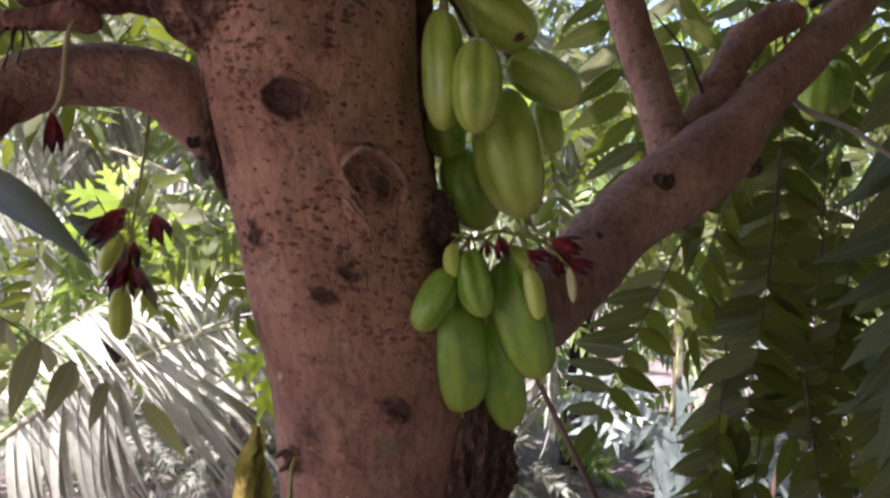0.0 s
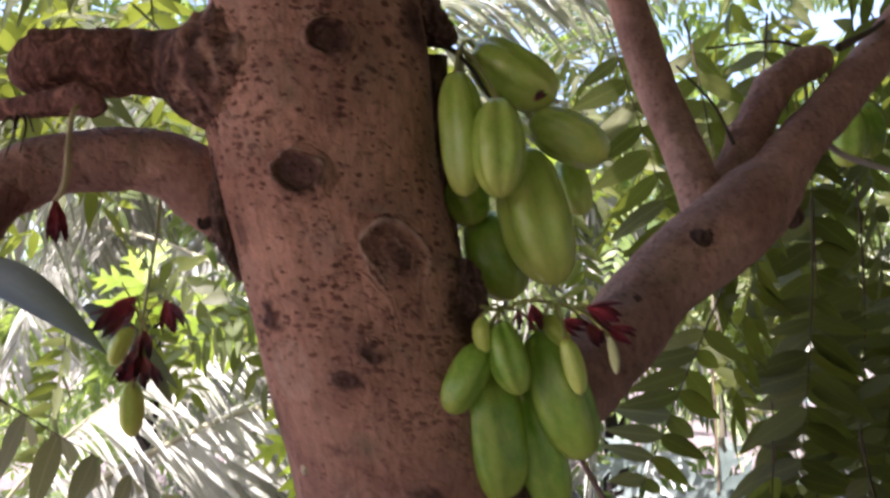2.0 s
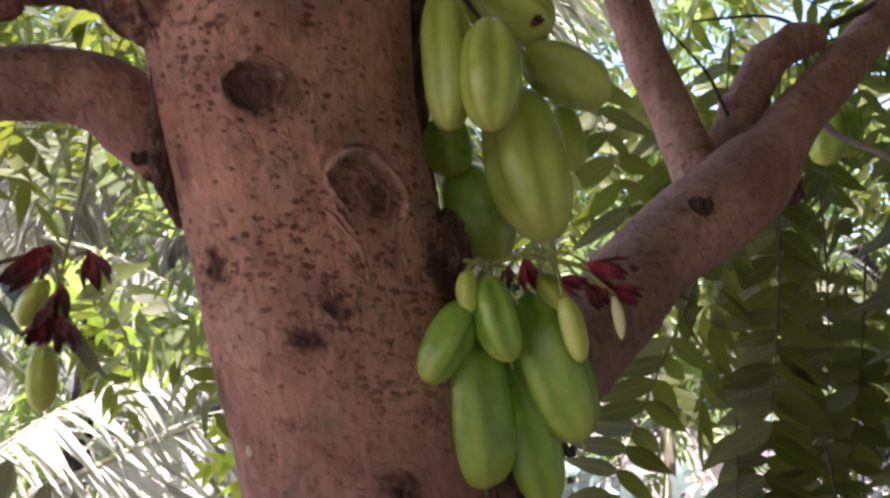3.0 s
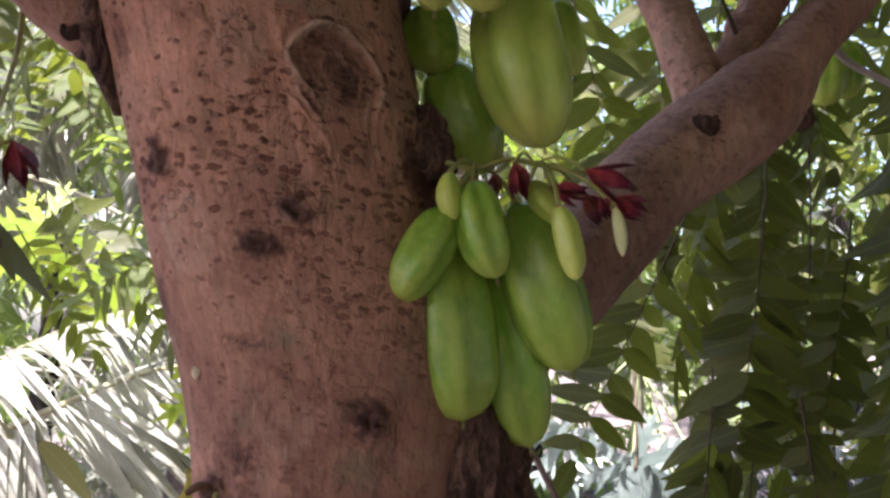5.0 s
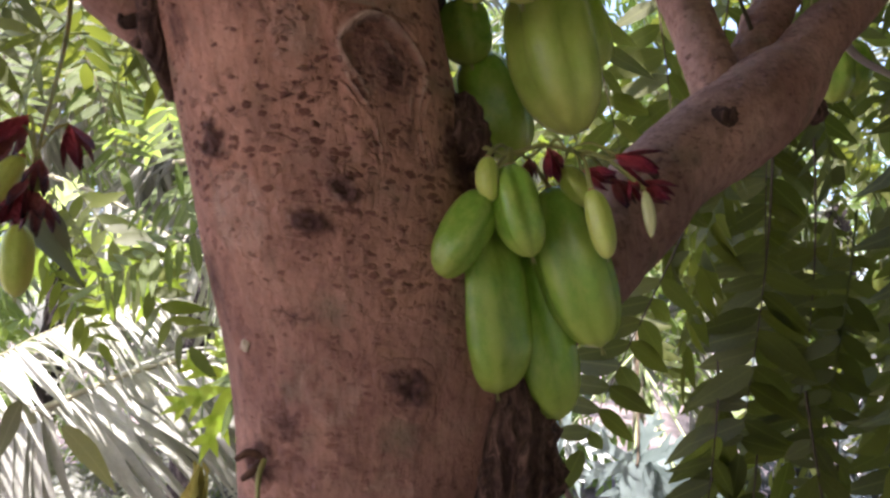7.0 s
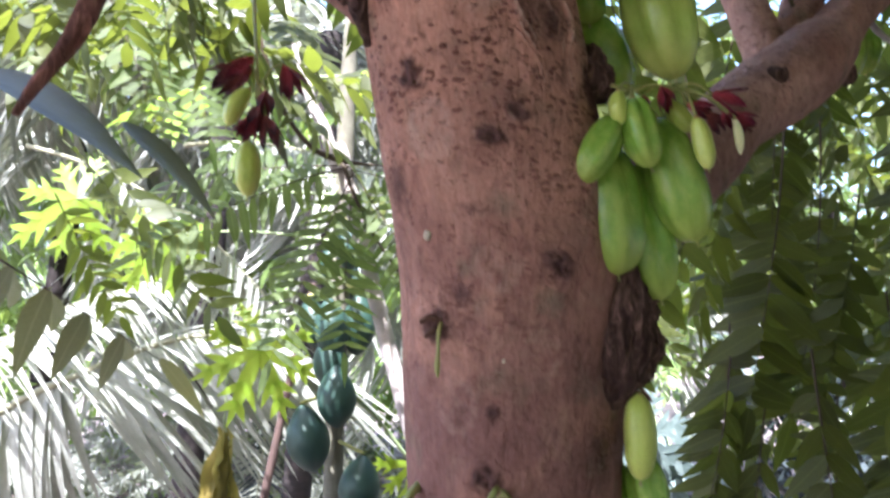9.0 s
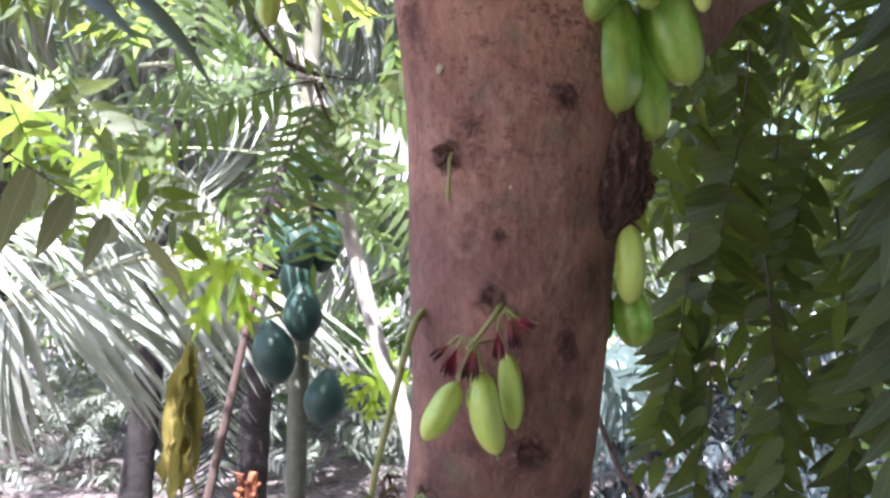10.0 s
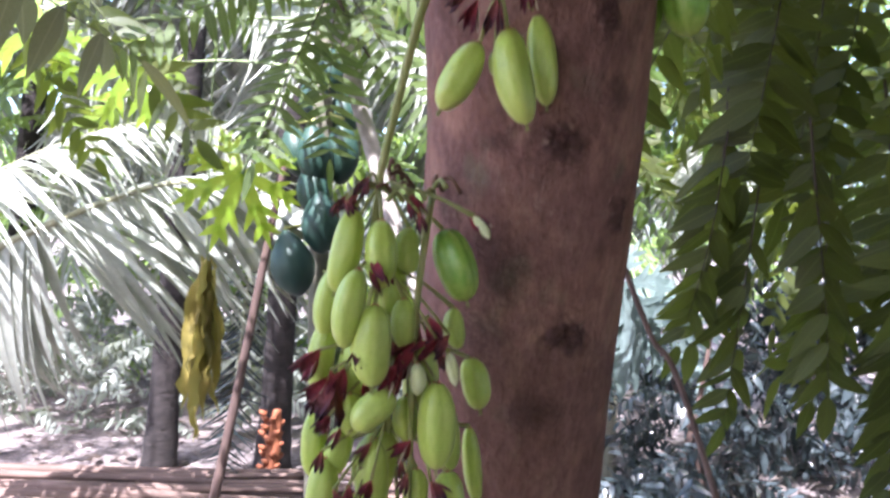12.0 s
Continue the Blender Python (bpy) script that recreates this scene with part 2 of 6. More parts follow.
FRUIT_PALE = fruit_material("pale bilimbi bud", (0.62, 0.62, 0.3), (0.7, 0.68, 0.4), (0.72, 0.7, 0.42), 0.5)
PETAL = petal_material("red petal", (0.4, 0.05, 0.065), (0.1, 0.006, 0.02))
PETAL_DARK = petal_material("withered petal", (0.4, 0.1, 0.09), (0.04, 0.009, 0.022))
PETAL_WHITE = leaf_material("cream filament", (0.6, 0.5, 0.34), (0.72, 0.66, 0.45), (0.6, 0.55, 0.35), 0.2, 0.6, "object")
CALYX = plain_material("red-brown calyx", (0.52, 0.14, 0.09), (0.56, 0.27, 0.15), 300, 0.6)
STALK = plain_material("green stalk", (0.25, 0.3, 0.08), (0.36, 0.3, 0.12), 120, 0.55)
YELLOW_STALK = plain_material("yellowing stalk", (0.42, 0.36, 0.17), (0.33, 0.25, 0.13), 150, 0.6)
PALE_STALK = plain_material("pale green leaf stalk", (0.2, 0.26, 0.12), (0.27, 0.31, 0.17), 60, 0.5)
DRY = plain_material("dry brown remains", (0.16, 0.08, 0.05), (0.06, 0.03, 0.02), 150, 0.85)
WITHERED = plain_material("withered brown flower", (0.3, 0.17, 0.11), (0.14, 0.07, 0.05), 200, 0.8)
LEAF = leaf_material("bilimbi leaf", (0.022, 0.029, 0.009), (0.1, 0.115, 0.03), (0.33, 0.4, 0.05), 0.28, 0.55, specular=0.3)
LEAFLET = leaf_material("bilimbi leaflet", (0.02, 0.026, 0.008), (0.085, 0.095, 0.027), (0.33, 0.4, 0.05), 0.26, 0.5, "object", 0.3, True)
# lighter copy of the bilimbi leaflet, with sunlight put into its colour
SUNLIT_LEAFLET = leaf_material("sunlit bilimbi leaflet", (0.04, 0.062, 0.018), (0.1, 0.135, 0.042), (0.3, 0.42, 0.09), 0.38, 0.45, "object", 0.35, True)
OLIVE_LEAFLET = leaf_material("olive bilimbi leaflet", (0.085, 0.085, 0.036), (0.19, 0.185, 0.09), (0.42, 0.42, 0.14), 0.42, 0.5, "object", 0.3, True)
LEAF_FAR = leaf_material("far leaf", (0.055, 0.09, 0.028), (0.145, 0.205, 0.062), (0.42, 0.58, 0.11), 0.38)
PAPAYA_LEAF = leaf_material("papaya leaf", (0.13, 0.21, 0.025), (0.25, 0.36, 0.04), (0.72, 0.88, 0.1), 0.55)
# papaya leaf greyed: reflected sky is put into the base colour
SKY_SHEEN_LEAF = leaf_material("grey-green leaf with sky sheen", (0.08, 0.11, 0.105), (0.22, 0.27, 0.265), (0.2, 0.3, 0.2), 0.2, 0.32, specular=0.5)
# much paler than coconut leaf: the sun's glare is in the base colour
GLARE_PALM_LEAF = leaf_material("coconut leaflet with sun glare", (0.16, 0.167, 0.145), (0.48, 0.49, 0.44), (0.4, 0.43, 0.27), 0.25, 0.3, specular=0.6)
# very dark blue-green leaf, with the shade put into its base colour
DARK_LEAF = leaf_material("shaded blue-green leaf", (0.012, 0.018, 0.02), (0.07, 0.085, 0.095), (0.06, 0.09, 0.07), 0.12, 0.2, specular=0.8)
# greyed copy of the leaf colour that holds shade and a grey sheen
SHADED_LEAF = leaf_material("shaded grey-green leaf", (0.05, 0.058, 0.04), (0.12, 0.135, 0.095), (0.16, 0.19, 0.07), 0.25, 0.36, "island", 0.5, True)
# bush leaf greyed and paled, so that its colour carries the sun's glare
PALE_LEAF = leaf_material("leaf paled for sun glare", (0.08, 0.088, 0.07), (0.25, 0.26, 0.235), (0.35, 0.4, 0.2), 0.3, 0.5)
DRY_LEAF = leaf_material("dry leaf", (0.08, 0.058, 0.052), (0.27, 0.22, 0.205), (0.3, 0.22, 0.15), 0.15, 0.8)
YELLOW_LEAF = leaf_material("withered yellow leaf", (0.1, 0.11, 0.035), (0.36, 0.25, 0.06), (0.42, 0.36, 0.08), 0.35, 0.65)
RACHIS = plain_material("leaf stalk", (0.07, 0.05, 0.028), (0.04, 0.026, 0.016), 90, 0.6)
PALM_RIB = plain_material("palm rib", (0.2, 0.195, 0.12), (0.28, 0.27, 0.18), 40, 0.5)
PAPAYA_SKIN = plain_material("papaya skin", (0.018, 0.042, 0.033), (0.026, 0.056, 0.04), 4, 0.46, 0.0004, specular=0.35)
PAPAYA_BARK = plain_material("papaya bark", (0.16, 0.15, 0.11), (0.1, 0.09, 0.065), 30, 0.8, 0.004)
PALE_STEM = plain_material("pale grey stem", (0.42, 0.37, 0.345), (0.24, 0.205, 0.185), 24, 0.75, 0.003)
STICK_WOOD = plain_material("weathered stick", (0.095, 0.06, 0.05), (0.055, 0.034, 0.03), 40, 0.85, 0.002, (1, 1, 0.2))
# bark near black: the shade on the palm trunks is painted in
SHADED_PALM_BARK = plain_material("coconut bark darkened for shade", (0.03, 0.023, 0.022), (0.013, 0.01, 0.01), 18, 0.9, 0.01, (1, 1, 3))
DRY_RIB = plain_material("dry palm ribs", (0.17, 0.11, 0.09), (0.075, 0.048, 0.04), 25, 0.8, 0.003, (0.15, 1, 1))
ORANGE_FIBRE = plain_material("orange flower stalk", (0.3, 0.1, 0.045), (0.17, 0.055, 0.03), 60, 0.8, 0.004)


def ground_material():
    m = Nodes("leaf-littered earth", 0.95, 0.15)
    v = m.coords()
    n1, n2 = m.noise(v, 1.3, 5), m.noise(v, 28, 5, 0.65)
    c = m.mix(m.grey(n1, 0.35, 0.65), (0.17, 0.138, 0.135), (0.085, 0.068, 0.066))
    c = m.mix(m.grey(n2, 0.45, 0.65), c, (0.27, 0.225, 0.22))
    m.colour(c)
    m.bump(n2, 0.03, 0.9)
    return m.mat


GROUND = ground_material()

# ---- mesh helpers ----


def mesh_from(name, verts, quads, material, smooth=True):
    """A mesh from arrays of corners and four-cornered faces."""
    verts, quads = np.asarray(verts, dtype=np.float32), np.asarray(quads, dtype=np.int32)
    me = bpy.data.meshes.new(name)
    me.vertices.add(len(verts))
    me.vertices.foreach_set("co", verts.ravel())
    me.loops.add(quads.size)
    me.loops.foreach_set("vertex_index", quads.ravel())
    me.polygons.add(len(quads))
    me.polygons.foreach_set("loop_start", np.arange(0, quads.size, 4, dtype=np.int32))
    me.polygons.foreach_set("use_smooth", np.full(len(quads), smooth))
    me.update(calc_edges=True)
    me.validate()
    me.materials.append(material)
    return me


def child(ob, parent):
    ob.parent = parent
    return ob


def put(name, me, parent=None, m=None, label=""):
    """Links a mesh as one object, under a parent if one is given; m is its pose in the world."""
    ob = new(name, me)
    if parent is not None:
        ob.parent = parent
        ob.matrix_parent_inverse = world_of(parent).inverted()
    if m is not None:
        ob.matrix_basis = m
    if label:
        tagged(ob, label)
    return ob


def world_of(ob):
    m = ob.matrix_basis.copy()
    return m if ob.parent is None else world_of(ob.parent) @ ob.matrix_parent_inverse @ m


def grid_quads(rows, cols, closed=True):
    i = np.arange(rows - 1)[:, None] * cols
    j = np.arange(cols if closed else cols - 1)[None, :]
    k = (j + 1) % cols
    return np.stack([i + j, i + k, i + cols + k, i + cols + j], axis=-1).reshape(-1, 4)


def smooth_path(points, steps):
    """A Catmull-Rom curve through rows of numbers."""
    p = np.asarray(points, dtype=float)
    q = np.vstack([2 * p[0] - p[1], p, 2 * p[-1] - p[-2]])
    out = []
    for i in range(1, len(q) - 2):
        for s in np.arange(steps) / steps:
            a, b, c, d = q[i - 1], q[i], q[i + 1], q[i + 2]
            out.append(0.5 * (2 * b + (c - a) * s + (2 * a - 5 * b + 4 * c - d) * s ** 2 + (3 * b - a - 3 * c + d) * s ** 3))
    out.append(p[-1])
    return np.array(out)


def rough(v):
    return noise.noise(v) + 0.5 * noise.noise(v * 2.3) + 0.3 * noise.noise(v * 5.1)


def tube_data(points, steps=6, seg=10, wobble=0.0, freq=20.0, caps=True, seed=0.0):
    """A round stem through rows of x, y, z, radius, with an uneven skin."""
    c = smooth_path(points, steps) if steps > 1 else np.asarray(points, dtype=float)
    p, r = c[:, :3], np.maximum(c[:, 3], 0.0002)
    tan = np.gradient(p, axis=0)
    tan /= np.linalg.norm(tan, axis=1)[:, None] + 1e-9
    side = np.cross(tan[0], (0.31, 0.17, 0.93) if abs(tan[0][2]) < 0.8 else (0.9, 0.3, 0.1))
    rings = []
    a = np.linspace(0, 2 * np.pi, seg, endpoint=False)
    for i in range(len(p)):
        side = side - tan[i] * np.dot(side, tan[i])
        side /= np.linalg.norm(side)
        up = np.cross(tan[i], side)
        ring = np.cos(a)[:, None] * side + np.sin(a)[:, None] * up
        if wobble:
            k = np.array([1 + wobble * rough(Vector(p[i] + ring[j] * r[i]) * freq) for j in range(seg)])
            ring = ring * k[:, None]
        rings.append(p[i] + ring * r[i])
    if caps:
        rings = [np.repeat(p[:1], seg, 0) - 0 * tan[0], *rings, np.repeat(p[-1:] + tan[-1:] * r[-1] * 0.25, seg, 0)]
    v = np.vstack(rings)
    return v, grid_quads(len(rings), seg)


def join(datas):
    vs, qs, n = [], [], 0
    for v, q in datas:
        vs.append(v)
        qs.append(q + n)
        n += len(v)
    return np.vstack(vs), np.vstack(qs)


def moved(data, m):
    v, q = data
    a = np.array(m)
    return v @ a[:3, :3].T + a[:3, 3], q


def frame_from(origin, way, normal, scale=1.0, wide=None):
    """A pose whose x runs along way and whose z leans to normal."""
    x = Vector(way).normalized()
    z = Vector(normal)
    z = z - x * z.dot(x)
    z = z.normalized() if z.length > 1e-6 else x.orthogonal().normalized()
    y = z.cross(x)
    m = Matrix((x, y, z)).transposed().to_4x4()
    s = Matrix.Diagonal((scale, wide or scale, scale, 1))
    return Matrix.Translation(origin) @ m @ s


def thing(name, at, label, category, group=""):
    ob = new(name)
    ob.empty_display_size = 0.05
    ob.location = at
    return tagged(ob, label, category, group)


# ---- the ground ----
n = 90
span = np.sign(np.linspace(-1, 1, n)) * np.abs(np.linspace(-1, 1, n)) ** 3 * 300
gx, gy = np.meshgrid(span, span + 4)
gz = np.array([[0.05 * noise.noise(Vector((x * 0.5, y * 0.5, 0))) * min(1, 60 / (1 + abs(x) + abs(y))) for x, y in zip(a, b)] for a, b in zip(gx, gy)])
ground = tagged(put("ground", mesh_from("ground", np.stack([gx, gy, gz], -1).reshape(-1, 3), grid_quads(n, n, False), GROUND)), "dry sandy earth strewn with leaf litter", "ground", kind="structure")

# ---- the bilimbi tree: stem and limbs ----
TREE = thing("bilimbi_tree", (-0.05, 0.915, 0.0), "bilimbi tree with speckled brown bark and fruit on its trunk", "tree")
STEM = [(-0.05, 0.93, -0.1, 0.1), (-0.05, 0.915, 0.0, 0.09), (-0.042, 0.8, 0.55, 0.068), (-0.036, 0.69, 1.05, 0.062), (-0.034, 0.657, 1.2, 0.063), (-0.033, 0.642, 1.28, 0.064),
        (-0.035, 0.628, 1.35, 0.066), (-0.038, 0.614, 1.43, 0.069), (-0.042, 0.606, 1.48, 0.07), (-0.055, 0.588, 1.535, 0.067), (-0.065, 0.577, 1.58, 0.065),
        (-0.078, 0.563, 1.635, 0.063), (-0.086, 0.553, 1.68, 0.064), (-0.086, 0.545, 1.72, 0.063), (-0.084, 0.533, 1.757, 0.059), (-0.08, 0.49, 1.95, 0.052), (-0.07, 0.42, 2.3, 0.042), (-0.05, 0.33, 2.75, 0.03)]
STEM_CURVE = smooth_path(STEM, 24)


def stem_at(z):
    return [float(np.interp(z, STEM_CURVE[:, 2], STEM_CURVE[:, i])) for i in (0, 1, 3)]


def skin(z, degrees):
    """A point of the stem's skin and its outward way; 0 degrees faces -y, positive turns to +x."""
    x, y, r = stem_at(z)
    a = radians(degrees)
    out = Vector((math.sin(a), -math.cos(a), 0.0))
    bend = 1 + 0.02 * noise.noise(Vector((out.x * 1.5, out.y * 1.5, z * 9))) + 0.012 * noise.noise(Vector((out.x * 5, out.y * 5, z * 34)))
    return Vector((x, y, z)) + out * r * bend, out


# corky crusts and dark stains of the bark: height, degrees round the stem, half width, half height, strength
CRUSTS = [(1.398, -16, 0.004, 0.004, 0.9),
          (1.205, -26, 0.024, 0.024, 0.4), (1.165, -30, 0.02, 0.03, 0.38), (1.575, 62, 0.013, 0.014, 0.9), (1.45, 56, 0.014, 0.036, 0.7)]
CRUSTS += [(1.73, 72, 0.013, 0.015, 0.9), (1.52, -62, 0.01, 0.014, 0.6), (1.295, 33, 0.009, 0.011, 0.6), (1.268, -24, 0.013, 0.007, 0.45), (1.38, 40, 0.01, 0.018, 0.45), (1.46, -30, 0.008, 0.006, 0.5),
           (1.505, -20, 0.01, 0.004, 0.45), (1.62, -50, 0.008, 0.012, 0.5), (1.69, -52, 0.012, 0.02, 0.55), (1.24, -50, 0.014, 0.02, 0.5), (1.12, 5, 0.02, 0.012, 0.45)]
rows = np.concatenate([np.linspace(-0.1, 0.95, 50), np.linspace(0.953, 1.85, 560), np.linspace(1.86, 2.75, 40)])
cols = 240
verts = [skin(z, 360 * j / cols)[0] for z in rows for j in range(cols)]
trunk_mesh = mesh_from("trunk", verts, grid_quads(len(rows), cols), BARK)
cork = np.zeros((len(rows), cols))
turn = np.arange(cols) * 360.0 / cols
for z, degrees, wide, high, strength in CRUSTS:
    du = np.radians((turn - degrees + 180) % 360 - 180) * stem_at(z)[2] / wide
    dv = (rows - z) / high
    cork = np.maximum(cork, strength * np.exp(-0.9 * (du[None, :] ** 2 + dv[:, None] ** 2)))
trunk_mesh.attributes.new("cork", "FLOAT", "POINT").data.foreach_set("value", cork.ravel())
# pale scars of fallen leaves, some of them rings, and green patches of algae: height, degrees, half width, half height, strength, ring
PALE = [(1.547, -35, 0.013, 0.014, 0.55, 0.8), (1.475, -13, 0.011, 0.012, 0.4, 0.7), (1.612, 2, 0.012, 0.02, 0.35, 0.0), (1.69, 4, 0.014, 0.012, 0.3, 0.5), (1.31, -10, 0.012, 0.02, 0.3, 0.0),
        (1.625, 30, 0.024, 0.005, 0.45, 0.0), (1.43, 6, 0.01, 0.012, 0.3, 0.6), (1.236, -4, 0.012, 0.02, 0.25, 0.0), (1.40, -34, 0.012, 0.015, 0.3, 0.7), (1.665, -35, 0.012, 0.014, 0.4, 0.7)]
ALGAE = [(1.507, -6, 0.008, 0.0085, 0.75), (1.458, 10, 0.0085, 0.009, 0.8), (1.623, 27, 0.009, 0.008, 0.7), (1.555, 22, 0.008, 0.007, 0.5), (1.66, -20, 0.009, 0.012, 0.45), (1.70, 40, 0.015, 0.02, 0.45), (1.415, 28, 0.012, 0.014, 0.45), (1.30, 15, 0.01, 0.01, 0.4)]
pale, algae = np.zeros((len(rows), cols)), np.zeros((len(rows), cols))
for z, degrees, wide, high, strength, ring in PALE:
    du = np.radians((turn - degrees + 180) % 360 - 180) * stem_at(z)[2] / wide
    d2 = du[None, :] ** 2 + (((rows - z) / high) ** 2)[:, None]
    pale = np.maximum(pale, 0.62 * strength * ((1 - ring) * np.exp(-0.9 * d2) + ring * (0.6 * np.exp(-0.8 * d2 ** 2) + 0.8 * np.exp(-14 * (np.sqrt(d2) - 1) ** 2))))
for z, degrees, wide, high, strength in ALGAE:
    du = np.radians((turn - degrees + 180) % 360 - 180) * stem_at(z)[2] / wide
    algae = np.maximum(algae, 0.72 * strength * np.exp(-0.8 * (du[None, :] ** 2 + (((rows - z) / high) ** 2)[:, None])))
trunk_mesh.attributes.new("pale", "FLOAT", "POINT").data.foreach_set("value", pale.ravel())
trunk_mesh.attributes.new("algae", "FLOAT", "POINT").data.foreach_set("value", algae.ravel())
put("trunk", trunk_mesh, TREE, label="speckled pinkish-brown trunk with scars")


def limb(name, points, wobble=0.05, seg=36, material=BARK, freq=22.0, steps=14):
    v, q = tube_data(points, steps, seg, wobble, freq)
    return put(name, mesh_from(name, v, q, material), TREE)


limb("branch", [(-0.02, 0.6, 1.47, 0.03), (0.035, 0.607, 1.518, 0.031), (0.0785, 0.642, 1.555, 0.0278), (0.119, 0.672, 1.5985, 0.0278), (0.162, 0.692, 1.6325, 0.0298), (0.188, 0.705, 1.6535, 0.0305),
                (0.211, 0.72, 1.674, 0.0265), (0.2265, 0.732, 1.693, 0.0215), (0.243, 0.743, 1.712, 0.0195), (0.29, 0.78, 1.759, 0.0187), (0.345, 0.82, 1.815, 0.0178), (0.45, 0.9, 1.93, 0.016), (0.62, 1.05, 2.1, 0.013), (0.85, 1.25, 2.25, 0.009)], 0.08, 64, BRANCH_BARK)
limb("branch", [(0.172, 0.705, 1.63, 0.02), (0.163, 0.712, 1.663, 0.0172), (0.153, 0.73, 1.713, 0.0163), (0.138, 0.74, 1.763, 0.016), (0.122, 0.742, 1.826, 0.0152), (0.105, 0.745, 1.9, 0.014), (0.09, 0.8, 2.1, 0.011), (0.12, 0.95, 2.35, 0.007)], 0.06, 48, BRANCH_BARK)
# the short knobbly fork that ends in a stub
limb("branch", [(0.186, 0.725, 1.672, 0.017), (0.2016, 0.745, 1.7067, 0.0168), (0.2185, 0.76, 1.7387, 0.0166), (0.2377, 0.775, 1.77, 0.0157), (0.262, 0.79, 1.7912, 0.0148), (0.2843, 0.8, 1.8013, 0.0145), (0.2947, 0.8, 1.8026, 0.0098), (0.298, 0.8, 1.803, 0.004)], 0.16, 44, BRANCH_BARK, 45)
# the low limb that leaves the trunk and bends down, its root running down along the trunk
limb("branch", [(-0.1378, 0.56, 1.6141, 0.004), (-0.1405, 0.559, 1.6236, 0.0095), (-0.1465, 0.557, 1.6368, 0.0168), (-0.1571, 0.555, 1.6518, 0.0207), (-0.1699, 0.553, 1.6628, 0.0202), (-0.1869, 0.55, 1.6685, 0.0185), (-0.2136, 0.545, 1.669, 0.0182), (-0.2427, 0.54, 1.664, 0.018),
                (-0.263, 0.532, 1.653, 0.0188), (-0.292, 0.518, 1.634, 0.0165), (-0.33, 0.5, 1.61, 0.014), (-0.42, 0.47, 1.56, 0.01)], 0.09, 60, BRANCH_BARK, 34)
limb("twig", [(-0.255, 0.528, 1.648, 0.012), (-0.264, 0.523, 1.63, 0.009), (-0.269, 0.52, 1.612, 0.0066), (-0.276, 0.512, 1.58, 0.0052), (-0.286, 0.5, 1.552, 0.0035), (-0.292, 0.495, 1.535, 0.002)], 0.12, 16, STUB_BARK, 40)
limb("branch", [(-0.12, 0.55, 1.717, 0.022), (-0.148, 0.54, 1.718, 0.0195), (-0.1788, 0.53, 1.719, 0.0177), (-0.2052, 0.52, 1.7176, 0.0183), (-0.2324, 0.511, 1.7147, 0.0176), (-0.2368, 0.51, 1.7147, 0.0135)], 0.2, 60, STUB_BARK, 60, 22)
limb("twig", [(-0.34, 0.498, 1.69, 0.006), (-0.273, 0.5, 1.685, 0.006), (-0.225, 0.5, 1.687, 0.0064), (-0.205, 0.502, 1.69, 0.0085), (-0.195, 0.5, 1.686, 0.0075), (-0.189, 0.5, 1.684, 0.003)], 0.14, 18, STUB_BARK)
limb("twig", [(0.3, 0.79, 1.81, 0.004), (0.33, 0.8, 1.826, 0.003), (0.36, 0.83, 1.85, 0.002)], 0.1, 8, RACHIS)
limb("twig", [(0.198, 0.735, 1.702, 0.0018), (0.188, 0.73, 1.724, 0.0014), (0.177, 0.73, 1.748, 0.0011), (0.15, 0.72, 1.775, 0.0008)], 0.1, 8, RACHIS)
limb("twig", [(0.285, 0.8, 1.808, 0.0022), (0.25, 0.79, 1.818, 0.0015), (0.19, 0.79, 1.815, 0.001)], 0.1, 8, RACHIS)


def collar(points, folds=11, material=STUB_BARK, name="bark_collar", fade=False):
    """The swollen foot of a limb: rings of wrinkled bark that widen towards the trunk."""
    c = smooth_path(points, 16)
    v, q = tube_data([tuple(p) for p in c], 1, 110, 0.0, caps=False)
    v = v.reshape(len(c), 110, 3)
    cork, pale = [], []
    for i in range(len(c)):
        s = i / (len(c) - 1)
        for j in range(110):
            p = Vector(v[i, j])
            warp = noise.noise(p * 70) * 3.5 + noise.noise(p * 25) * 3.0
            ring = math.sin(2 * math.pi * folds * s + warp)
            k = 1 + 0.02 * ring + 0.1 * noise.noise(p * 70) + 0.07 * noise.noise(p * 150) + 0.035 * noise.noise(p * 320)
            if not fade:
                k += 0.16 * noise.noise(Vector((p.x * 190, p.y * 190, p.z * 45)))
            v[i, j] = c[i, :3] + (v[i, j] - c[i, :3]) * k
            cork.append(max(0.0, 0.62 - 0.5 * max(0.0, s - 0.35) / 0.65 - 0.2 * ring + 0.25 * noise.noise(p * 110)))
            pale.append(max(0.0, 0.4 * ring * s + 0.3 * noise.noise(p * 160) * s))
    me = mesh_from(name, v.reshape(-1, 3), q, material)
    if fade:
        me.attributes.new("cork", "FLOAT", "POINT").data.foreach_set("value", cork)
        me.attributes.new("pale", "FLOAT", "POINT").data.foreach_set("value", pale)
    return put(name, me, TREE, label="dark cracked bark for cankers and a shade strip" if name == "canker" else "dark wrinkled collar of bark")


collar([(-0.183, 0.5285, 1.719, 0.0172), (-0.169, 0.529, 1.718, 0.019), (-0.159, 0.529, 1.7155, 0.0235), (-0.1495, 0.528, 1.713, 0.029), (-0.139, 0.526, 1.711, 0.0335), (-0.127, 0.525, 1.711, 0.0362), (-0.115, 0.5255, 1.712, 0.0365), (-0.1, 0.531, 1.713, 0.034), (-0.09, 0.54, 1.713, 0.03)], 7, BARK, "bark_collar", True)


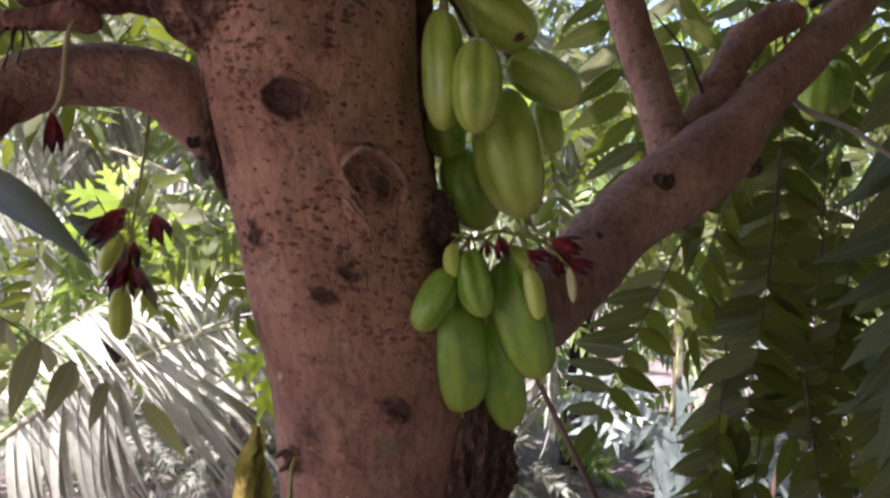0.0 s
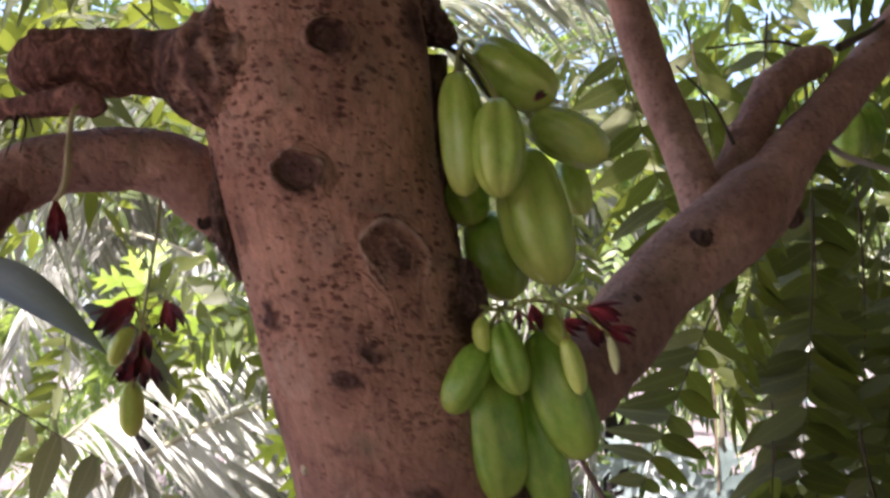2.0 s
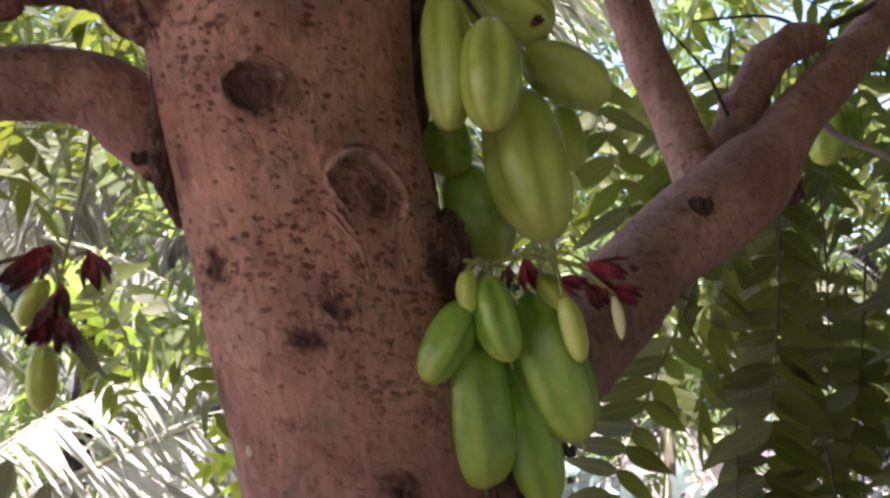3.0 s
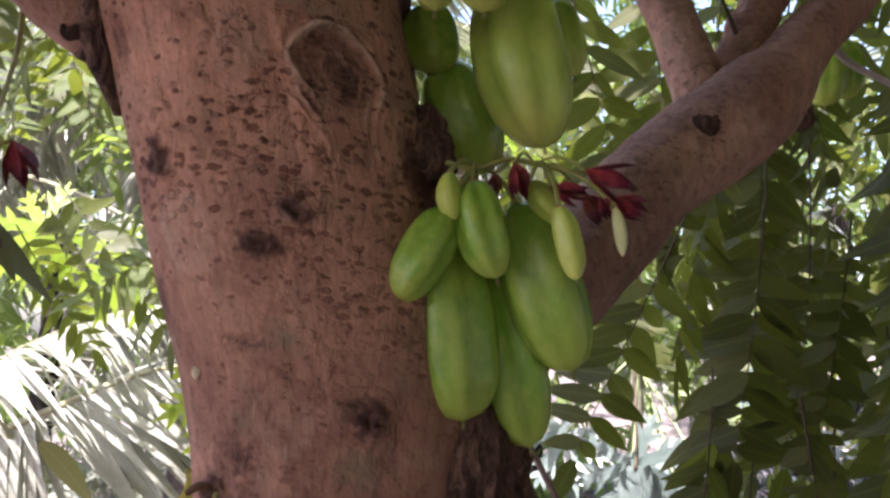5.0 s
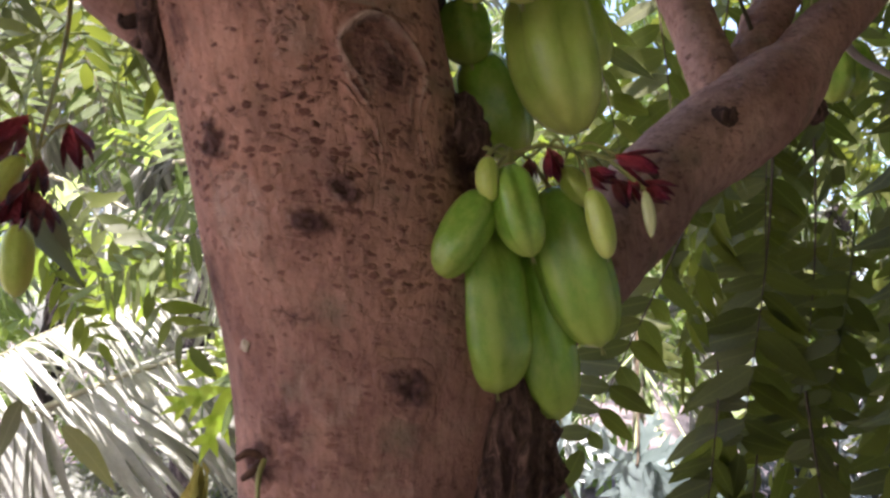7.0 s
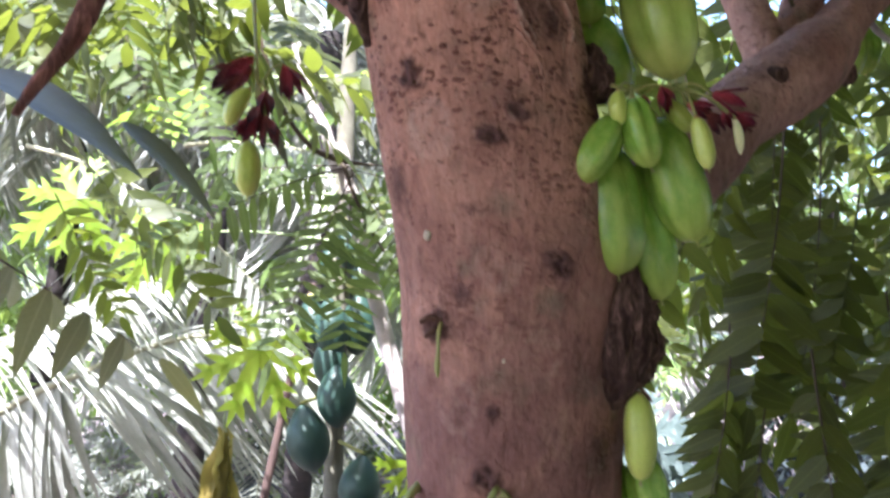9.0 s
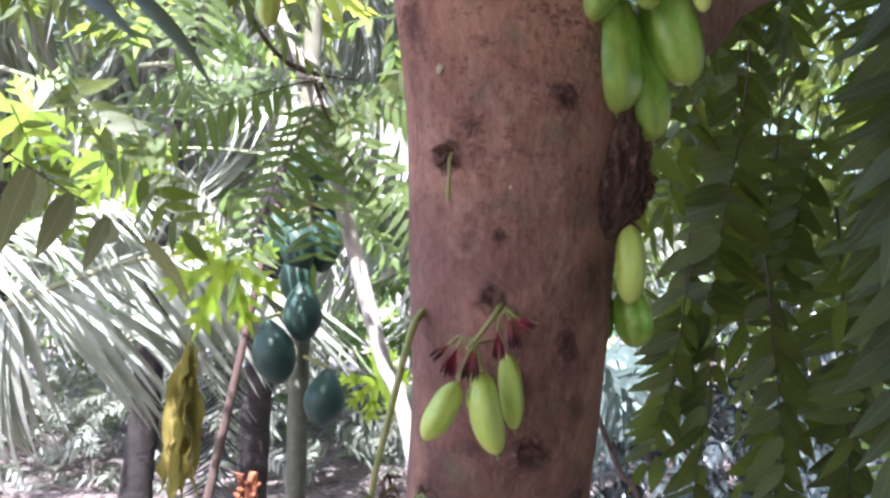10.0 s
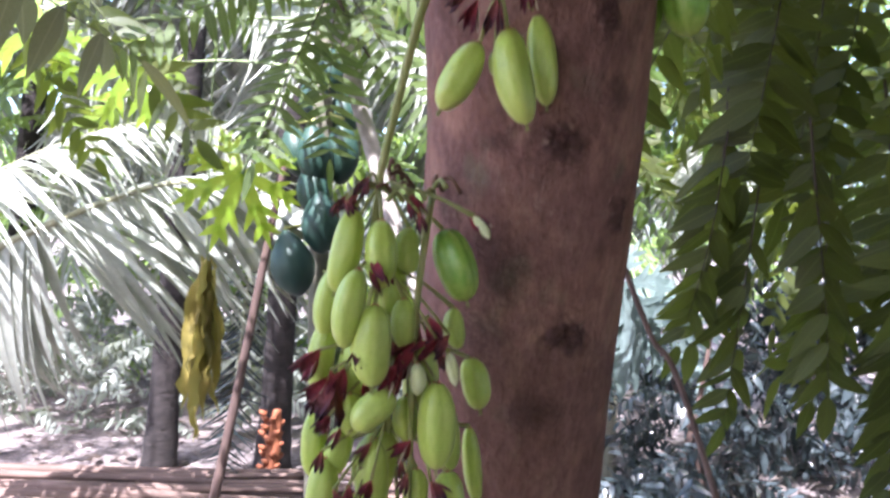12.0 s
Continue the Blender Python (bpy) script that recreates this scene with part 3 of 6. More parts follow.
def scar(z, degrees, wide, high, kind="knot"):
    """A scar of a lost shoot, grown into the skin of the stem: a cracked core and a wrinkled rim."""
    rings, spokes = 30, 84
    verts, cork, pale = [], [], []
    r0 = stem_at(z)[2]
    for i in range(rings):
        s = i / (rings - 1)
        for j in range(spokes):
            a = 2 * math.pi * j / spokes
            k = (1.4 if kind == "knot" else 1.7) * (1 + (0.12 if kind == "knot" else 0.3) * noise.noise(Vector((math.cos(a) * 1.3, math.sin(a) * 1.3, z * 71 + degrees))))
            du, dv = math.cos(a) * wide * s * k, math.sin(a) * high * s * k
            p, out = skin(z + dv, degrees + math.degrees(du / r0))
            grit = noise.noise(p * 300) * 0.0009 + noise.noise(p * 130) * 0.0011
            blur = noise.noise(p * 200)
            if kind == "knot":
                # a dark sunken disc inside a narrow scaly rim
                lift = (0.0034 + 0.0022 * blur) * math.exp(-((s - 0.6 - 0.06 * noise.noise(p * 130)) / 0.09) ** 2) - 0.0012 * math.exp(-(s / 0.5) ** 4) + 0.0014 + grit + 0.0006 * math.sin(s * 46 + blur * 3) * (s < 0.7)
                dark = 0.85 * math.exp(-(s / 0.62) ** 6) + 0.25 * math.exp(-((s - 0.75) / 0.12) ** 2) * (0.5 + blur)
                rim = (0.9 * math.exp(-((s - 0.67) / 0.07) ** 2) * (0.6 + 0.4 * math.sin(a + 0.4)) + 0.5 * math.exp(-((s - 0.4) / 0.05) ** 2)) * (0.5 + 1.2 * blur)
            else:
                # a small pit with scaly lumps about it, in a reddish halo
                lift = 0.0004 + (0.0013 + grit * 2.2) * math.exp(-(s / 0.5) ** 2) - 0.0012 * math.exp(-(s / 0.2) ** 2) + 0.0016 * math.exp(-((s - 0.34) / 0.13) ** 2) * (0.6 + blur)
                dark = 0.95 * math.exp(-(s / 0.5) ** 2) + 0.6 * blur * math.exp(-(s / 0.7) ** 2) + 0.12 * (1 - s)
                rim = 0.55 * max(0.0, -blur) * math.exp(-((s - 0.35) / 0.16) ** 2)
            edge = max(0.0, (s - 0.86) / 0.14)
            verts.append(p + out * (max(lift, 0.0003) * (1 - edge) - 0.0006 * edge))
            cork.append(max(0.0, dark * (1 - edge)))
            pale.append(max(0.0, rim * (1 - edge)))
    me = mesh_from("scar", verts, grid_quads(rings, spokes), BARK)
    me.attributes.new("cork", "FLOAT", "POINT").data.foreach_set("value", cork)
    me.attributes.new("pale", "FLOAT", "POINT").data.foreach_set("value", pale)
    return put("scar", me, TREE)


for z, degrees, wide, high, kind in (
        (1.710, 18, 0.0125, 0.0102, "knot"), (1.644, -3, 0.0132, 0.0118, "knot"), (1.477, 15, 0.009, 0.0085, "crust"), (1.574, -41, 0.009, 0.0085, "crust"), (1.443, -44, 0.012, 0.011, "crust"),
        (1.361, -19, 0.0095, 0.0085, "crust"), (1.541, -7, 0.0105, 0.005, "crust"), (1.553, 7, 0.0075, 0.006, "crust"), (1.334, 24, 0.008, 0.012, "crust"), (1.268, 4, 0.013, 0.0115, "crust"), (1.232, 42, 0.0085, 0.0115, "crust"), (1.165, 18, 0.014, 0.011, "crust")):
    scar(z, degrees, wide, high, kind)


def healed_scar(z, degrees):
    """A large healed scar: a swirled disc under a pale lip, with folds of bark that run down from it like a drip."""
    rows, cols = 150, 110
    verts, cork, pale = [], [], []
    r0 = stem_at(z)[2]
    for i in range(rows):
        v = 0.023 - 0.068 * i / (rows - 1)
        for j in range(cols):
            u = -0.026 + 0.052 * j / (cols - 1)
            p, out = skin(z + v, degrees + math.degrees(u / r0))
            n1, n2 = noise.noise(p * 95), noise.noise(p * 260)
            d = math.hypot(u / 0.0178, v / 0.0158) + 0.1 * n1 + 0.03 * n2
            side = math.atan2(v, u)
            # the lip, strongest above and to the sides, open below
            around = max(0.0, min(1.0, 0.75 + 0.75 * math.sin(side)))
            lip = math.exp(-((d - 1.0) / 0.1) ** 2) * around * max(0.0, 0.85 + 1.1 * noise.noise(p * 55))
            outer = math.exp(-((d - 1.28) / 0.08) ** 2) * around * 0.5
            inside = 1 / (1 + math.exp((d - 0.88) * 18))
            # the swirl of wood closing over the middle
            e = math.hypot(u - 0.003, v + 0.001)
            swirl = 0.4 * math.sin(e * 1300 + math.atan2(v + 0.001, u - 0.003) + 4.5 * n1 + 2.5 * n2) + 0.8 * noise.noise(Vector((p.x * 420, p.y * 420, p.z * 150)))
            stub = math.exp(-(((u - 0.004) + 0.5 * (v - 0.003)) / 0.0016) ** 2 - ((v - 0.004) / 0.006) ** 2)
            # folds that narrow downwards
            down = max(0.0, min(1.0, (-v - 0.002) / 0.012)) * max(0.0, min(1.0, (v + 0.046) / 0.016))
            half = 0.0095 + 0.0085 * math.exp(-((-v - 0.004) / 0.011) ** 2)
            q = abs(u + 0.0015 + 0.0012 * n1) / half
            fold = max(0.0, 0.6 + 1.2 * noise.noise(p * 75)) * math.cos((q - 1.0) * 21 + 1.6 * n2 + n1) * math.exp(-((q - 1.0) / 0.36) ** 2) * down
            within = down / (1 + math.exp((q - 0.9) * 16))
            lift = 0.0012 + 0.0030 * lip + 0.0012 * outer + 0.0006 * swirl * inside - 0.0014 * inside + 0.002 * stub + 0.0013 * fold - 0.0006 * within + 0.0005 * n1 + 0.0004 * n2
            near = min(i, rows - 1 - i) / 14, min(j, cols - 1 - j) / 14
            edge = 1 - max(0.0, min(1.0, min(near)))
            verts.append(p + out * (max(lift, 0.0006) * (1 - edge) - 0.0014 * edge))
            cork.append(max(0.0, (0.42 * inside * (0.85 - 0.5 * swirl) + 0.35 * inside * math.exp(-((e - 0.002) / 0.003) ** 2) + 0.4 * max(0.0, -fold) + 0.1 * within) * (1 - edge)))
            pale.append(max(0.0, (0.95 * lip * (0.7 + 0.8 * n2) + 0.3 * outer + 0.25 * max(0.0, swirl) * inside + 0.5 * stub + 1.0 * max(0.0, fold) * (0.8 + n2)) * (1 - edge)))
    me = mesh_from("scar", verts, grid_quads(rows, cols, False), BARK)
    me.attributes.new("cork", "FLOAT", "POINT").data.foreach_set("value", cork)
    me.attributes.new("pale", "FLOAT", "POINT").data.foreach_set("value", pale)
    return put("scar", me, TREE, label="large healed scar with a pale lip")


healed_scar(1.605, 32)


def lump(points, wobble=0.35, name="canker", material=ROUGH_BARK):
    v, q = tube_data(points, 22, 72, wobble, 80)
    return put(name, mesh_from(name, v, q, material), TREE, label="dark cracked bark for cankers and a shade strip" if name == "canker" else "rough wrinkled bark")


collar([(0.012, 0.592, 1.516, 0.006), (0.013, 0.584, 1.495, 0.0165), (0.014, 0.58, 1.465, 0.0215), (0.014, 0.578, 1.435, 0.0205), (0.014, 0.578, 1.412, 0.014), (0.014, 0.578, 1.4, 0.004)], 4, ROUGH_BARK, "canker")
lump([(0.024, 0.6, 1.512, 0.008), (0.028, 0.597, 1.485, 0.0135), (0.029, 0.594, 1.455, 0.016), (0.026, 0.59, 1.428, 0.015), (0.02, 0.586, 1.408, 0.008)], 0.5)
lump([(-0.03, 0.57, 1.6, 0.008), (-0.011, 0.561, 1.592, 0.013), (-0.003, 0.556, 1.583, 0.012), (0.002, 0.552, 1.575, 0.007)])
# dark strip added in the gap behind the upper fruits to stand for shade
lump([(-0.024, 0.58, 1.735, 0.009), (-0.024, 0.588, 1.69, 0.008), (-0.022, 0.592, 1.65, 0.008), (-0.017, 0.592, 1.605, 0.009), (-0.012, 0.59, 1.59, 0.005)], 0.2)
lump([(-0.045, 0.55, 1.75, 0.01), (-0.024, 0.546, 1.744, 0.0115), (-0.013, 0.545, 1.734, 0.008), (-0.01, 0.545, 1.728, 0.003)], 0.75)
lump([(-0.134, 0.522, 1.678, 0.003), (-0.137, 0.53, 1.66, 0.0048), (-0.1385, 0.538, 1.637, 0.0055), (-0.136, 0.545, 1.615, 0.0052), (-0.131, 0.55, 1.597, 0.003)], 0.5, "bark_ridge")
for points in ([(-0.143, 0.55, 1.636, 0.003), (-0.147, 0.543, 1.63, 0.003), (-0.151, 0.54, 1.627, 0.0022), (-0.153, 0.541, 1.631, 0.0012)], [(-0.14, 0.55, 1.628, 0.003), (-0.145, 0.545, 1.621, 0.0024), (-0.149, 0.545, 1.62, 0.001)]):
    lump(points, 0.5, "bark_curl")
# a corky button of a lost shoot on the branch, and a smaller one
lump([(0.1505, 0.672, 1.631, 0.0085), (0.1475, 0.662, 1.6285, 0.0082), (0.1462, 0.6575, 1.6275, 0.0068), (0.1456, 0.6555, 1.627, 0.002)], 0.45, "bark_knot")
lump([(0.2315, 0.727, 1.7038, 0.005), (0.2288, 0.7195, 1.7013, 0.0044), (0.228, 0.717, 1.7008, 0.002)], 0.45, "bark_knot")


# ---- fruit and flowers ----
def fruit_mesh(bend, rib, blunt, material):
    """A bilimbi of length 1 and width 1 that hangs from the origin along -z: five soft lobes and blunt ends."""
    rows, cols = 30, 40
    verts = []
    for i in range(rows):
        s = i / (rows - 1)
        u = abs(2 * s ** 0.95 - 1)
        r = 0.5 * max(0.0, 1 - u ** 2.5) ** blunt * (0.95 + 0.08 * s)
        for j in range(cols):
            a = 2 * math.pi * j / cols
            k = r * (1 + rib * (math.cos(5 * a) - 0.3 * math.cos(10 * a)) * (1 - 0.4 * s))
            k *= 1 + 0.035 * noise.noise(Vector((math.cos(a), math.sin(a), s * 3 + bend * 90)))
            verts.append((math.cos(a) * k + bend * math.sin(math.pi * s), math.sin(a) * k, -s))
    return mesh_from("fruit", verts, grid_quads(rows, cols), material)


def star_mesh(name, petals, length, width, curl, material):
    """Small pointed sepals round the origin, spread below it."""
    datas = []
    for k in range(petals):
        a = 2 * math.pi * k / petals
        m = Matrix.Rotation(a, 4, "Z") @ Matrix.Rotation(radians(curl), 4, "Y")
        datas.append(moved(blade(length, width, 4, 0.15, 0.1, 0.9), m))
    return mesh_from(name, *join(datas), material)


def blade(length, width, segments=5, fold=0.12, droop=0.15, shape=0.75):
    """A leaf blade along +x with a fold at its midrib; droop bends its end down."""
    verts = []
    for i in range(segments + 1):
        s = i / segments
        w = 0.5 * width * max(0.02, math.sin(math.pi * min(0.995, 0.02 + 0.97 * s) ** shape)) ** 0.8 * (1 - 0.35 * s ** 2)
        x, z = length * s, -droop * length * s * s
        verts += [(x, -w, z + fold * w), (x, 0, z), (x, w, z + fold * w)]
    return np.array(verts), grid_quads(segments + 1, 3, False)


FRUIT_MESHES = [fruit_mesh(b, r, t, FRUIT) for b, r, t in ((0.03, 0.085, 0.5), (-0.06, 0.12, 0.55), (0.08, 0.075, 0.5))]
YOUNG_MESHES = [fruit_mesh(b, r, t, FRUIT_YOUNG) for b, r, t in ((0.05, 0.035, 0.55), (-0.08, 0.05, 0.62), (0.12, 0.04, 0.55))]
RIPE_MESHES = [fruit_mesh(b, r, t, FRUIT_RIPE) for b, r, t in ((0.03, 0.1, 0.5), (-0.06, 0.13, 0.55), (0.08, 0.095, 0.5))]
PALE_MESHES = [fruit_mesh(b, 0.05, 0.7, FRUIT_PALE) for b in (0.06, -0.1)]
SEPALS = star_mesh("calyx", 5, 0.5, 0.28, 62, CALYX)
STYLE = star_mesh("style", 5, 0.09, 0.02, 70, STALK)
PETALS = [mesh_from("petal", *blade(1.0, 0.4, 7, 0.6, d, 1.35), m) for d, m in ((-0.05, PETAL), (-0.14, PETAL), (-0.1, PETAL_DARK), (-0.25, PETAL_WHITE))]


def fruit(parent, top, tip, radius, kind=0, pick=0):
    """One fruit from its stalk's end to its tip, with its calyx and the dry rest of its style."""
    top, tip = Vector(top), Vector(tip)
    way = tip - top
    me = (FRUIT_MESHES, YOUNG_MESHES, PALE_MESHES, RIPE_MESHES)[kind]
    me = me[pick % len(me)]
    turn = Vector((0, 0, -1)).rotation_difference(way.normalized()).to_matrix().to_4x4() @ Matrix.Rotation(pick * 1.7, 4, "Z")
    m = Matrix.Translation(top) @ turn @ Matrix.Diagonal((2 * radius, 2 * radius, way.length, 1))
    ob = put("fruit", me, parent, m)
    c = Matrix.Translation(top - way.normalized() * 0.001) @ turn @ Matrix.Diagonal((*(radius * (1.8 if kind == 1 else 1.4),) * 3, 1))
    put("calyx", SEPALS, ob, c, "small red-brown calyx")
    c = Matrix.Translation(tip - way.normalized() * 0.0008) @ turn @ Matrix.Diagonal((*(min(0.05, radius * 6),) * 3, 1))
    put("style", STYLE, ob, c)
    return ob


def flower(parent, base, tip, size, kind=0, pick=0, open_by=9):
    """A bilimbi flower: a small calyx with five strap petals that open towards tip."""
    base, tip = Vector(base), Vector(tip)
    way = (tip - base).normalized()
    length = (tip - base).length * 0.78
    turn = Vector((0, 0, -1)).rotation_difference(way).to_matrix().to_4x4()
    ob = put("flower", SEPALS, parent, Matrix.Translation(base) @ turn @ Matrix.Diagonal((*(size * 0.9,) * 3, 1)), "withered dark red flower" if kind == 2 else "open crimson flower")
    for k in range(5):
        m = Matrix.Translation(base) @ turn @ Matrix.Rotation(2 * math.pi * k / 5 + pick, 4, "Z") @ Matrix.Rotation(radians(86 - open_by * ((k * 2 + pick) % 3)), 4, "Y") @ Matrix.Diagonal((length * 1.15, length * (0.42 + 0.06 * open_by if open_by else 0.8), length, 1))
        put("petal", PETALS[2 if kind == 2 else (k + pick) % 2], ob, m)
    if kind == 1:
        put("filament", PETALS[3], ob, Matrix.Translation(base) @ turn @ Matrix.Rotation(radians(85), 4, "Y") @ Matrix.Diagonal((length * 1.15, length * 0.4, length, 1)))
    return ob


def stalk(parent, points, material=STALK, name="stalk", steps=6):
    v, q = tube_data(points, steps, 8)
    return put(name, mesh_from(name, v, q, material), parent)


def link_stalk(parent, node, top, radius=0.0009):
    """The thin pedicel from a node of the main stalk to the top of a fruit."""
    a, b = Vector(node), Vector(top)
    mid = (a + b) / 2 + Vector((0, 0, 0.004))
    stalk(parent, [(*a, radius), (*mid, radius * 0.9), (*b, radius * 1.3)], STALK, "pedicel", 4)


GROUP = "fruit clusters on the bilimbi tree"
upper = thing("fruit_cluster", (-0.03, 0.545, 1.73), "cluster of large ripe green bilimbi fruits against the trunk", "fruit", GROUP)
for k, (top, tip, r) in enumerate((
        ((-0.006, 0.53, 1.706), (-0.002, 0.53, 1.636), 0.0116), ((0.016, 0.522, 1.687), (0.017, 0.522, 1.633), 0.0129),
        ((0.003, 0.56, 1.731), (0.048, 0.556, 1.696), 0.016), ((0.034, 0.56, 1.687), (0.076, 0.556, 1.661), 0.0132),
        ((0.029, 0.57, 1.672), (0.046, 0.566, 1.591), 0.0188), ((-0.007, 0.585, 1.663), (-0.001, 0.585, 1.63), 0.0123),
        ((0.001, 0.6, 1.641), (0.021, 0.6, 1.586), 0.0167), ((0.056, 0.61, 1.678), (0.066, 0.61, 1.639), 0.0102))):
    fruit(upper, top, tip, r * 1.07, 0 if k in (5, 6) else 3, k)
    link_stalk(upper, (-0.005, 0.55, 1.728), top, 0.0011)
stalk(upper, [(-0.04, 0.56, 1.735, 0.002), (-0.015, 0.552, 1.73, 0.0017), (0.0, 0.545, 1.715, 0.0013), (0.012, 0.528, 1.69, 0.001)], RACHIS)
flower(upper, (0.036, 0.538, 1.69), (0.042, 0.532, 1.694), 0.004, 2, 1)

middle = thing("fruit_cluster", (-0.01, 0.55, 1.58), "cluster of smooth green bilimbi fruits with crimson flowers", "fruit", GROUP)
NODE = (0.016, 0.548, 1.578)
for k, (top, tip, r, kind) in enumerate((
        ((0.005, 0.535, 1.573), (0.007, 0.535, 1.554), 0.0048, 1), ((0.005, 0.54, 1.559), (-0.0145, 0.538, 1.523), 0.0105, 0), ((0.014, 0.54, 1.571), (0.0245, 0.538, 1.532), 0.0101, 0),
        ((0.0015, 0.562, 1.55), (0.013, 0.56, 1.475), 0.0205, 0), ((0.034, 0.565, 1.567), (0.058, 0.563, 1.496), 0.0165, 0), ((0.021, 0.58, 1.543), (0.0425, 0.578, 1.463), 0.0178, 0),
        ((0.048, 0.537, 1.561), (0.055, 0.536, 1.532), 0.0056, 1), ((0.071, 0.541, 1.562), (0.074, 0.541, 1.542), 0.0026, 2), ((0.038, 0.555, 1.574), (0.051, 0.553, 1.557), 0.006, 1))):
    fruit(middle, top, tip, r, kind, k + 2)
    link_stalk(middle, NODE if k < 6 else (0.045, 0.552, 1.58), top)
stalk(middle, [(-0.02, 0.555, 1.588, 0.002), (-0.006, 0.548, 1.583, 0.0014), (0.014, 0.546, 1.577, 0.0012), (0.03, 0.55, 1.582, 0.0011), (0.05, 0.553, 1.579, 0.001), (0.062, 0.55, 1.577, 0.0008)])
for k, (base, tip, size, kind) in enumerate((
        ((0.031, 0.545, 1.58), (0.035, 0.54, 1.563), 0.006, 0), ((0.046, 0.547, 1.571), (0.062, 0.543, 1.566), 0.005, 0), ((0.06, 0.547, 1.578), (0.08, 0.543, 1.568), 0.004, 0),
        ((0.07, 0.548, 1.567), (0.087, 0.547, 1.559), 0.004, 0), ((0.06, 0.556, 1.57), (0.071, 0.556, 1.556), 0.005, 2), ((0.024, 0.553, 1.577), (0.024, 0.55, 1.565), 0.005, 2), ((0.066, 0.545, 1.568), (0.068, 0.54, 1.556), 0.004, 1))):
    flower(middle, base, tip, size, kind, k)
    link_stalk(middle, (0.04, 0.552, 1.581), base, 0.0007)

side = thing("fruit_cluster", (0.02, 0.6, 1.42), "pair of bilimbi fruits, one pale yellow-green, under a rough canker", "fruit", GROUP)
for k, (top, tip, r, kind) in enumerate((((0.028, 0.575, 1.411), (0.03, 0.573, 1.362), 0.0092, 1), ((0.038, 0.605, 1.372), (0.047, 0.605, 1.333), 0.0121, 0), ((0.028, 0.615, 1.367), (0.028, 0.615, 1.336), 0.006, 0))):
    fruit(side, top, tip, r, kind, k)
    link_stalk(side, (0.022, 0.59, 1.42), top)
stalk(side, [(0.008, 0.6, 1.428, 0.003), (0.018, 0.585, 1.424, 0.0025), (0.026, 0.577, 1.413, 0.0015)], DRY)

front = thing("fruit_cluster", (-0.052, 0.565, 1.36), "small cluster of young bilimbi fruits and wilting red flowers", "fruit", GROUP)
for k, (top, tip, r, kind) in enumerate((((-0.074, 0.56, 1.312), (-0.092, 0.56, 1.278), 0.0086, 1), ((-0.061, 0.557, 1.319), (-0.05, 0.555, 1.272), 0.0093, 1), ((-0.045, 0.569, 1.33), (-0.038, 0.569, 1.284), 0.0073, 1), ((-0.066, 0.562, 1.309), (-0.064, 0.562, 1.295), 0.0034, 1))):
    fruit(front, top, tip, r, kind, k + 1)
    link_stalk(front, (-0.066, 0.555, 1.335), top)
stalk(front, [(-0.048, 0.57, 1.362, 0.0022), (-0.054, 0.557, 1.354, 0.0017), (-0.064, 0.554, 1.34, 0.0014), (-0.071, 0.554, 1.332, 0.0012)])
stalk(front, [(-0.05, 0.565, 1.358, 0.0014), (-0.045, 0.556, 1.354, 0.0011), (-0.04, 0.553, 1.35, 0.001)])
for k, (base, tip, size, kind) in enumerate((
        ((-0.081, 0.556, 1.334), (-0.092, 0.553, 1.324), 0.004, 2), ((-0.076, 0.556, 1.332), (-0.082, 0.551, 1.313), 0.004, 1), ((-0.067, 0.554, 1.332), (-0.07, 0.549, 1.312), 0.004, 2),
        ((-0.053, 0.555, 1.343), (-0.052, 0.552, 1.324), 0.004, 1), ((-0.046, 0.555, 1.35), (-0.043, 0.551, 1.331), 0.004, 2), ((-0.044, 0.554, 1.352), (-0.031, 0.551, 1.344), 0.003, 1))):
    flower(front, base, tip, size, kind, k, 2 + k % 3)
    link_stalk(front, (-0.052, 0.556, 1.352) if k > 2 else (-0.07, 0.555, 1.336), base, 0.0008)

low = thing("fruit_cluster", (-0.1, 0.6, 1.35), "long hanging bunch of yellow-green bilimbi fruits and flowers", "fruit", GROUP)
NODES = [(-0.121, 0.57, 1.24), (-0.118, 0.565, 1.2), (-0.105, 0.56, 1.16), (-0.11, 0.565, 1.12)]
for k, (top, tip, r, kind) in enumerate((
        ((-0.131, 0.55, 1.228), (-0.139, 0.55, 1.188), 0.0068, 1), ((-0.118, 0.545, 1.223), (-0.117, 0.545, 1.19), 0.007, 1), ((-0.105, 0.56, 1.22), (-0.104, 0.56, 1.197), 0.0059, 1), ((-0.088, 0.565, 1.22), (-0.075, 0.563, 1.185), 0.0088, 0),
        ((-0.127, 0.535, 1.2), (-0.133, 0.535, 1.163), 0.0066, 1), ((-0.119, 0.535, 1.184), (-0.119, 0.535, 1.146), 0.0084, 1), ((-0.106, 0.55, 1.186), (-0.105, 0.55, 1.162), 0.0055, 1), ((-0.081, 0.57, 1.181), (-0.078, 0.57, 1.16), 0.005, 1),
        ((-0.071, 0.585, 1.154), (-0.064, 0.585, 1.127), 0.0069, 1), ((-0.109, 0.54, 1.143), (-0.127, 0.538, 1.126), 0.007, 1), ((-0.089, 0.545, 1.148), (-0.088, 0.545, 1.106), 0.0084, 1))):
    fruit(low, top, tip, r * 1.1, kind, k)
    link_stalk(low, NODES[0] if k < 4 else NODES[1 if k < 8 else 2], top)
